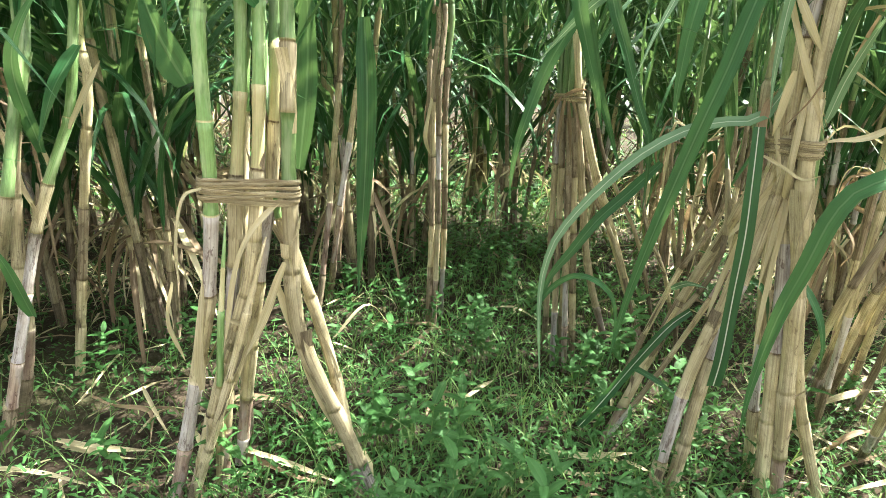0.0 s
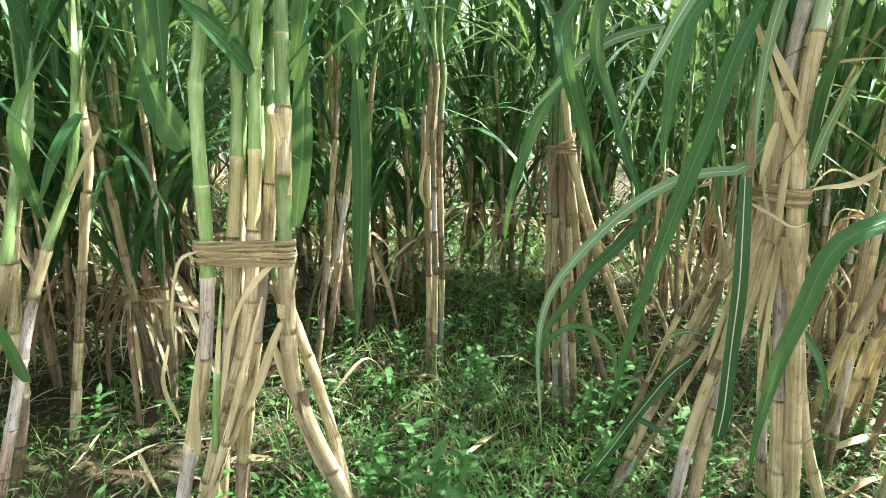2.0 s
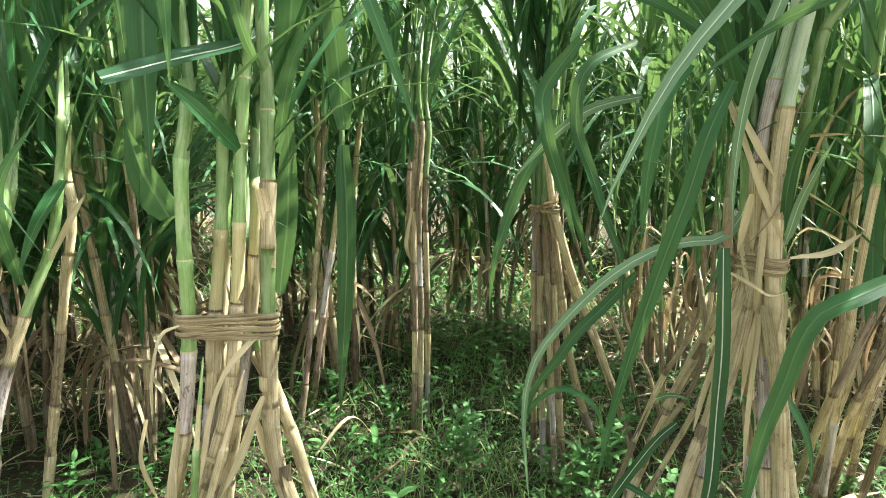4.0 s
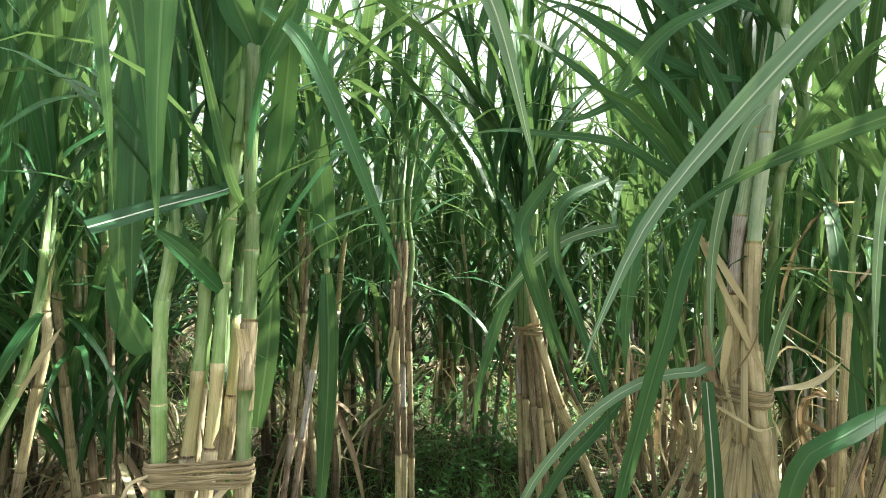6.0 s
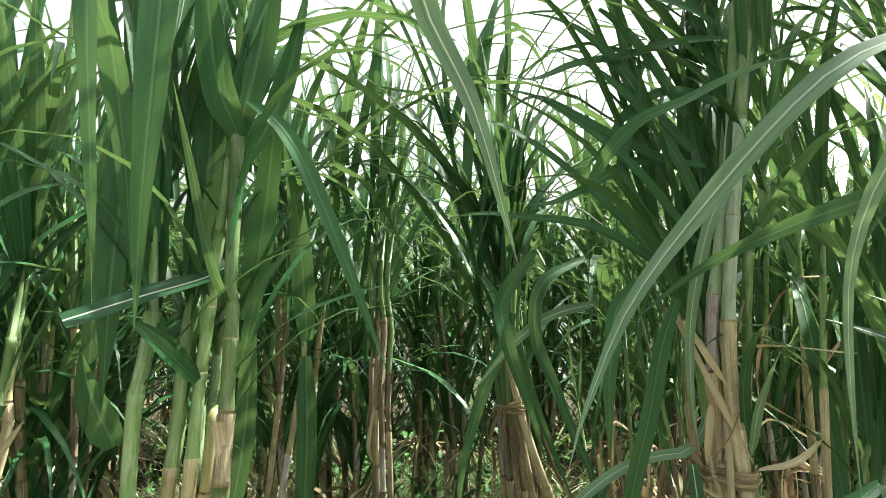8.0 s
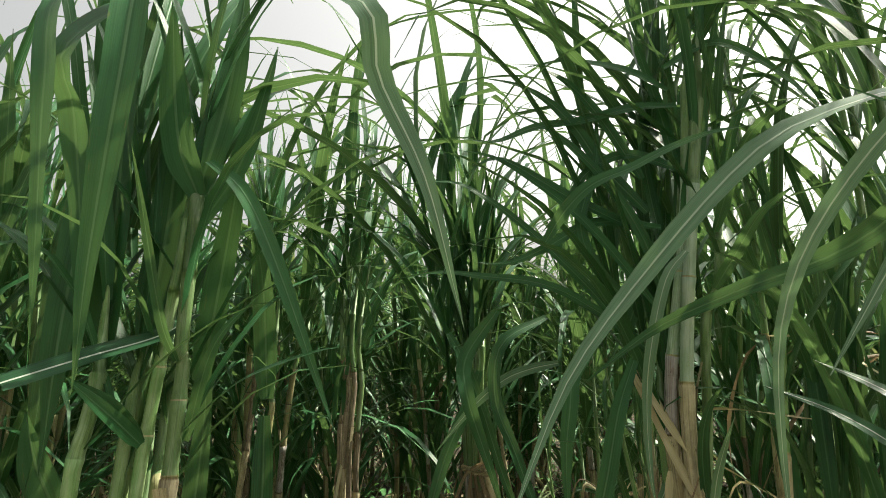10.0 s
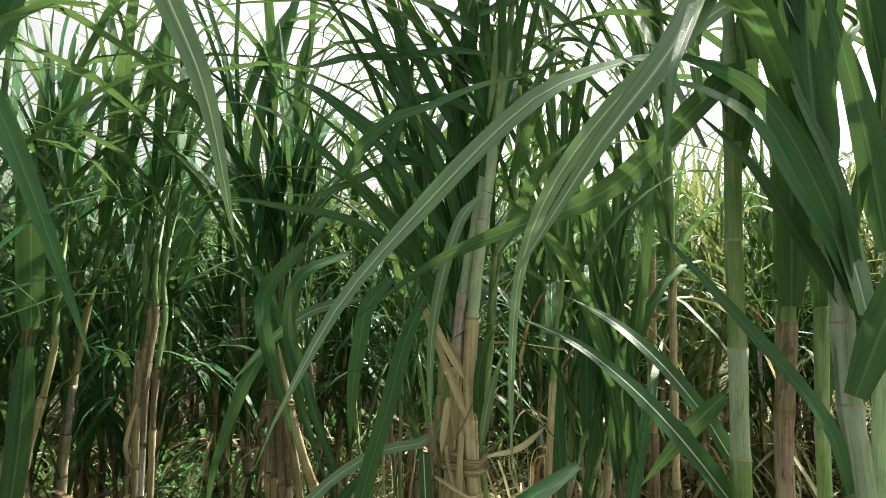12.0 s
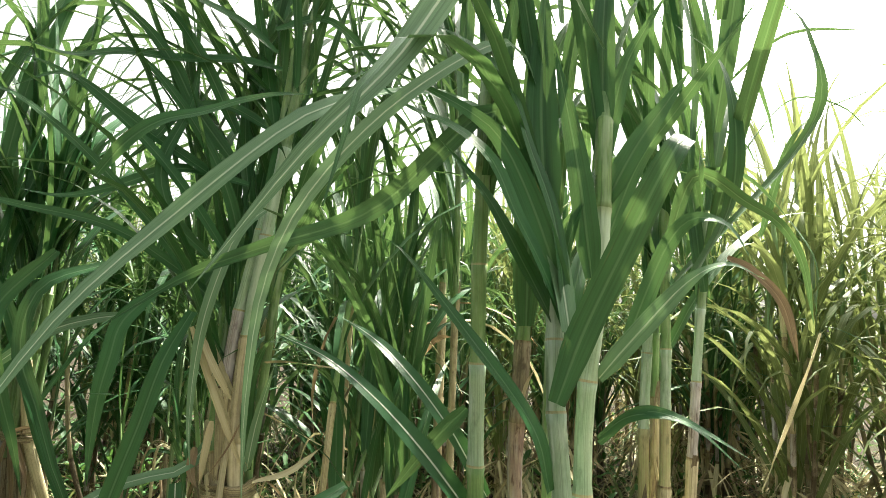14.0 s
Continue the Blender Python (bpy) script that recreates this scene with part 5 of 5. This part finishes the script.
spots = []
for row in range(-12, 28):
    for col in range(-16, 34):
        x = col * 0.52 + field_rng.uniform(-0.16, 0.16) + 0.26 * (row % 2)
        y = row * 0.52 + field_rng.uniform(-0.16, 0.16)
        d = math.hypot(x, y)
        bearing = math.degrees(math.atan2(x, y))
        edge, strip = (3.9, 1.3) if bearing < 58 else (2.6, 0.9)
        if d > 7.0 or not -48 < bearing < 105 or taken(x, y) or edge < d < edge + strip:
            continue            # an open sunny strip lies behind the first rows
        in_sun = d > edge
        if field_rng.random() < ((0.45 if bearing > 62 else 0.35 if bearing > 58 else 0.3) if in_sun else 0.2 if bearing < 50 else 0.25):
            continue
        spots.append((d, x, y, in_sun, bearing))
spots.sort()
used = set()
for i, (d, x, y, in_sun, bearing) in enumerate(spots):
    pool = NEAR if i < 14 else SUN_YELLOW if in_sun and field_rng.random() < (0.75 if bearing > 60 else 0.3) else FAR if in_sun else VARIANTS
    src = pool[field_rng.randrange(len(pool))]
    size = field_rng.uniform(0.88, 1.12)
    tall = field_rng.uniform(0.95, 1.08)
    m = pose(x, y, ground_z(x, y), 0, 0, field_rng.uniform(0, 360))
    if src.name in used:
        ob = copy_thing(src, m)
    else:
        used.add(src.name)
        ob = src
        ob.matrix_basis = m
    ob.scale = (size, size, size * tall)
for src in NEAR + VARIANTS + SUN_YELLOW + FAR:
    if src.name not in used:
        src.location = (6, 9, 0)

# ---- low growth and litter ----
weed_rng = random.Random(8)


def leaflet(length, width, lean, bend):
    return blade_piece(arc_points(length, lean, bend, 1.0), width, (-0.6, 0, 1), 4, 0.25, 0.04, weed_rng, cols=3, tip=1.9)


LEAFLETS = [leaflet(0.062, 0.021, 50, 45), leaflet(0.078, 0.024, 58, 45), leaflet(0.05, 0.019, 60, 40)]
WEED_MESHES = [one(p, "leaf", [M_WEED]) for p in LEAFLETS]


def weed(height, pairs, seed):
    """An upright weed with opposite pairs of pointed leaves."""
    rng = random.Random(seed)
    ob = thing("weed_plant", "small green weed with pointed opposite leaves", "weed", "weeds in the furrow")
    topp = Vector((rng.uniform(-0.03, 0.03), rng.uniform(-0.03, 0.03), height))
    part("stem", one(blade_piece([(0, 0, -0.01), topp * 0.5 + Vector((0.01, 0, 0)), topp], 0.005, (1, 0.3, 0), 5, 0.9, 0, rng, cols=3), "stem", [M_GRASS]), ob)
    for k in range(pairs):
        s = 0.55 + 0.45 * k / max(1, pairs - 1)
        size = 1.1 - 0.3 * (s - 0.35)
        for side in (0, 180):
            lf = part("leaf", WEED_MESHES[rng.randrange(3)], ob)
            q = size * rng.uniform(0.8, 1.25)
            lf.matrix_basis = pose(*(topp * s), rng.uniform(-12, 12), 0, 90 * k + side + rng.uniform(-20, 20)) @ Matrix.Diagonal((q, q, q, 1))
    return ob


def furrow(x, y):
    """How open the ground is, from 0 (under the cane) to 1 (in the furrow)."""
    off = abs(x * 0.963 - y * 0.27 + 0.02)
    return max(0.0, 1 - off / 0.9)


WEEDS = [weed(h, n, 50 + i) for i, (h, n) in enumerate(((0.16, 4), (0.22, 5), (0.12, 3), (0.27, 6)))]
placed = 0
first = set()
while placed < 330:
    x, y = weed_rng.uniform(-1.6, 2.2), weed_rng.uniform(0.75, 4.5)
    if weed_rng.random() > 0.25 + furrow(x, y) or (y < 1.3 and x < -0.25):
        continue
    src = WEEDS[weed_rng.randrange(4)]
    m = pose(x, y, ground_z(x, y), weed_rng.uniform(-10, 10), weed_rng.uniform(-10, 10), weed_rng.uniform(0, 360))
    if src.name in first:
        ob = copy_thing(src, m)
    else:
        first.add(src.name)
        ob = src
        ob.matrix_basis = m
    q = weed_rng.uniform(0.6, 1.0) if y > 2.2 else weed_rng.uniform(0.65, 1.1)
    ob.scale = (q, q, q)
    placed += 1

cover, grass = Soup(), Soup()
TINY = [blade_piece(arc_points(l, 40, 60, 1.0), w, (-0.6, 0, 1), 2, 0.2, 0, weed_rng, cols=3, tip=2.0) for l, w in ((0.028, 0.010), (0.036, 0.011), (0.022, 0.010), (0.045, 0.013))]
TUFTS = [blade_piece(arc_points(l, 14, 75, 1.3), 0.0038, (-0.6, 0, 1), 4, 0.4, 0, weed_rng, cols=2) for l in (0.10, 0.15, 0.20, 0.26)]
for _ in range(110000):
    y = 0.7 + 6.5 * weed_rng.random() ** 1.6
    x = weed_rng.uniform(-0.9 - 0.35 * y, 0.9 + 0.8 * y)
    thick = 0.5 + 0.5 * noise.noise((x * 2.2, y * 2.2, 7))
    if weed_rng.random() > (0.45 + 0.65 * furrow(x, y)) * (0.35 + thick):
        continue
    q = weed_rng.uniform(0.4, 1.0)
    z = ground_z(x, y) + abs(weed_rng.gauss(0, 0.06)) * (0.4 + thick)
    cover.add(TINY[weed_rng.randrange(4)], pose(x, y, z, weed_rng.uniform(-25, 25), weed_rng.uniform(-25, 25), weed_rng.uniform(0, 360)) @ Matrix.Diagonal((q, q, q, 1)))
for _ in range(30000):
    y = 0.7 + 5.5 * weed_rng.random() ** 1.5
    x = weed_rng.uniform(-1.0 - 0.35 * y, 1.0 + 0.8 * y)
    thick = 0.5 + 0.5 * noise.noise((x * 1.7, y * 1.7, 2))
    if weed_rng.random() > (0.22 + 0.8 * furrow(x, y)) * (0.3 + thick):
        continue
    q = weed_rng.uniform(0.5, 1.15)
    grass.add(TUFTS[weed_rng.randrange(4)], pose(x, y, ground_z(x, y) - 0.005, weed_rng.uniform(-20, 20), weed_rng.uniform(-20, 20), weed_rng.uniform(0, 360)) @ Matrix.Diagonal((q, q, q, 1)))
for _ in range(12000):
    d, b = weed_rng.uniform(2.9, 8.5), radians(weed_rng.uniform(-42, 95))
    x, y = d * math.sin(b), d * math.cos(b)
    if d < 4.0 and furrow(x, y) < 0.3:
        continue
    q = weed_rng.uniform(1.6, 3.4)
    z = ground_z(x, y) + weed_rng.uniform(0.0, 0.75) * (0.5 + 0.5 * noise.noise((x, y, 1)))
    cover.add(TINY[weed_rng.randrange(4)], pose(x, y, z, weed_rng.uniform(-25, 25), weed_rng.uniform(-25, 25), weed_rng.uniform(0, 360)) @ Matrix.Diagonal((q, q, q, 1)))
tagged(new("ground_cover", cover.mesh("ground_cover", [M_WEED])), "low creeping green weeds over the soil", "weeds", kind="stuff")
tagged(new("grass", grass.mesh("grass", [M_GRASS])), "thin green grass between the cane rows", "grass", kind="stuff")

# fallen dry leaves
FALLEN = []
for i in range(6):
    n = weed_rng.uniform(0.25, 0.6)
    pts = [(0, 0, 0.012), (n * 0.3, weed_rng.uniform(-0.04, 0.04), weed_rng.uniform(0.02, 0.06)), (n * 0.7, weed_rng.uniform(-0.06, 0.06), weed_rng.uniform(0.01, 0.04)), (n, weed_rng.uniform(-0.1, 0.1), 0.008)]
    FALLEN.append(one(blade_piece(pts, weed_rng.uniform(0.009, 0.02), (0, 0.2, 1), 10, 0.8, 0.3, weed_rng, cols=3), "dry_leaf", [M_DRY if i % 3 else M_BROWN]))


def fallen(x, y, turn, size, mesh):
    ob = new("fallen_leaf", mesh)
    ob.matrix_basis = pose(x, y, ground_z(x, y) + 0.006, 0, 0, turn) @ Matrix.Diagonal((size, size, size, 1))
    tagged(ob, "dry curled cane leaf lying on the ground", "dry leaf", "fallen leaves")


for _ in range(150):
    x, y = weed_rng.uniform(-1.6, 3.0), weed_rng.uniform(0.75, 3.6)
    if weed_rng.random() < (0.88 if x < 0 and y < 1.6 else 0.75 * furrow(x, y)):
        continue
    fallen(x, y, weed_rng.uniform(0, 360), weed_rng.uniform(0.6, 1.2), FALLEN[weed_rng.randrange(6)])
litter = Soup()
for _ in range(2600):
    x, y = weed_rng.uniform(-2.5, 5.5), weed_rng.uniform(0.7, 6)
    if weed_rng.random() < (0.9 * furrow(x, y) if x > 0.2 or y > 2.2 else 0.75):
        continue
    n = weed_rng.uniform(0.05, 0.22)
    litter.add(blade_piece([(0, 0, 0.004), (n / 2, weed_rng.uniform(-0.02, 0.02), weed_rng.uniform(0.005, 0.03)), (n, 0, 0.003)], weed_rng.uniform(0.005, 0.016), (0, 0, 1), 3, 0.3, 0.1, weed_rng, cols=3),
               pose(x, y, ground_z(x, y) + 0.004, 0, 0, weed_rng.uniform(0, 360)), weed_rng.randrange(2))
for _ in range(3000):
    x, y = weed_rng.uniform(2.2, 7.5), weed_rng.uniform(-1.5, 4.0)
    n = weed_rng.uniform(0.12, 0.5)
    litter.add(blade_piece([(0, 0, 0.004), (n / 2, weed_rng.uniform(-0.05, 0.05), weed_rng.uniform(0.01, 0.12)), (n, 0, 0.003)], weed_rng.uniform(0.01, 0.025), (0, 0, 1), 4, 0.3, 0.1, weed_rng, cols=3),
               pose(x, y, ground_z(x, y) + 0.004, 0, 0, weed_rng.uniform(0, 360)), 0)
tagged(new("leaf_litter", litter.mesh("leaf_litter", [M_DRY, M_BROWN])), "thin layer of broken dry cane leaves", "leaf litter", kind="stuff")

dry_growth = Soup()
UPRIGHT = [blade_piece(arc_points(l, 12, 70, 1.2, 0.2), w, (-0.6, 0, 1), 6, 0.5, 0.15, weed_rng, cols=3) for l, w in ((0.35, 0.012), (0.5, 0.016), (0.7, 0.018), (0.9, 0.02))]
for _ in range(1800):
    d, t = weed_rng.uniform(2.4, 6.5), radians(weed_rng.uniform(-45, 105))
    x, y = d * math.sin(t), d * math.cos(t)
    if d < 3.2 or math.degrees(t) < 58 and d < 3.5 or weed_rng.random() < furrow(x, y):
        continue
    q = weed_rng.uniform(0.6, 1.2)
    dry_growth.add(UPRIGHT[weed_rng.randrange(4)], pose(x, y, ground_z(x, y) - 0.01, weed_rng.uniform(-30, 30), weed_rng.uniform(-30, 30), weed_rng.uniform(0, 360)) @ Matrix.Diagonal((q, q, q, 1)), 0 if weed_rng.random() < 0.3 else 1)
tagged(new("dry_growth", dry_growth.mesh("dry_growth", [M_DRY, M_SUN_YELLOW])), "tangled dry straw and yellow grass between far rows", "dry grass", kind="stuff")


def lying(points, width, kind):
    mesh = one(blade_piece(points, width, (0, -0.3, 1), 14, 0.6, 0.2, weed_rng, cols=5), "dry_leaf", [kind])
    tagged(new("fallen_leaf", mesh), "long split dry cane leaf lying by a bundle", "dry leaf", "fallen leaves")


lying([(-0.318, 1.425, 0.03), (-0.188, 1.306, 0.07), (-0.069, 1.233, 0.06), (0.044, 1.183, 0.03)], 0.018, M_DRY)
lying([(-0.309, 1.412, 0.02), (-0.204, 1.306, 0.05), (-0.114, 1.253, 0.04), (0.023, 1.212, 0.02)], 0.016, M_BROWN)
lying([(-0.802, 1.528, 0.03), (-0.637, 1.439, 0.05), (-0.467, 1.4, 0.05)], 0.02, M_DRY)
lying([(-0.783, 1.513, 0.02), (-0.623, 1.431, 0.03), (-0.527, 1.418, 0.02)], 0.016, M_DRY)
lying([(-0.911, 1.428, 0.03), (-0.758, 1.362, 0.05), (-0.632, 1.315, 0.03)], 0.016, M_DRY)
lying([(-0.574, 1.583, 0.15), (-0.539, 1.552, 0.08), (-0.485, 1.49, 0.02)], 0.012, M_DRY)
lying([(0.555, 1.259, 0.03), (0.687, 1.193, 0.05), (0.864, 1.197, 0.04)], 0.02, M_DRY)
lying([(0.543, 1.202, 0.02), (0.631, 1.142, 0.04), (0.742, 1.146, 0.03)], 0.014, M_DRY)
lying([(0.348, 1.498, 0.02), (0.405, 1.509, 0.07), (0.521, 1.618, 0.05)], 0.016, M_DRY)
lying([(-0.018, 1.899, 0.1), (0.113, 1.962, 0.2), (0.218, 2.056, 0.05)], 0.012, M_DRY)
lying([(0.208, 2.569, 0.3), (0.33, 2.686, 0.2), (0.454, 2.829, 0.1)], 0.012, M_DRY)
lying([(1.436, 1.241, 0.1), (1.517, 1.214, 0.15), (1.755, 1.287, 0.1)], 0.02, M_DRY)
lying([(1.385, 1.125, 0.03), (1.438, 1.102, 0.1), (1.637, 1.164, 0.05)], 0.016, M_BROWN)
lying([(1.403, 1.229, 0.03), (1.375, 1.126, 0.07), (1.466, 1.124, 0.02)], 0.013, M_DRY)
lying([(1.357, 1.057, 0.03), (1.405, 1.035, 0.07), (1.582, 1.105, 0.02)], 0.013, M_BROWN)
lying([(1.247, 1.098, 0.03), (1.284, 1.079, 0.07), (1.437, 1.155, 0.02)], 0.013, M_DRY)
lying([(1.313, 0.976, 0.03), (1.361, 0.949, 0.07), (1.532, 1.006, 0.02)], 0.013, M_DRY)
lying([(1.599, 1.42, 0.03), (1.557, 1.282, 0.07), (1.649, 1.262, 0.02)], 0.013, M_BROWN)
lying([(0.772, 1.188, 0.03), (0.775, 1.11, 0.07), (0.845, 1.13, 0.02)], 0.013, M_DRY)
lying([(0.582, 1.139, 0.03), (0.61, 1.068, 0.07), (0.69, 1.091, 0.02)], 0.013, M_BROWN)
lying([(1.699, 1.404, 0.03), (1.761, 1.385, 0.07), (1.985, 1.49, 0.02)], 0.013, M_DRY)
lying([(-0.18, 1.583, 0.05), (-0.122, 1.472, 0.08), (-0.101, 1.496, 0.02)], 0.018, M_BROWN)
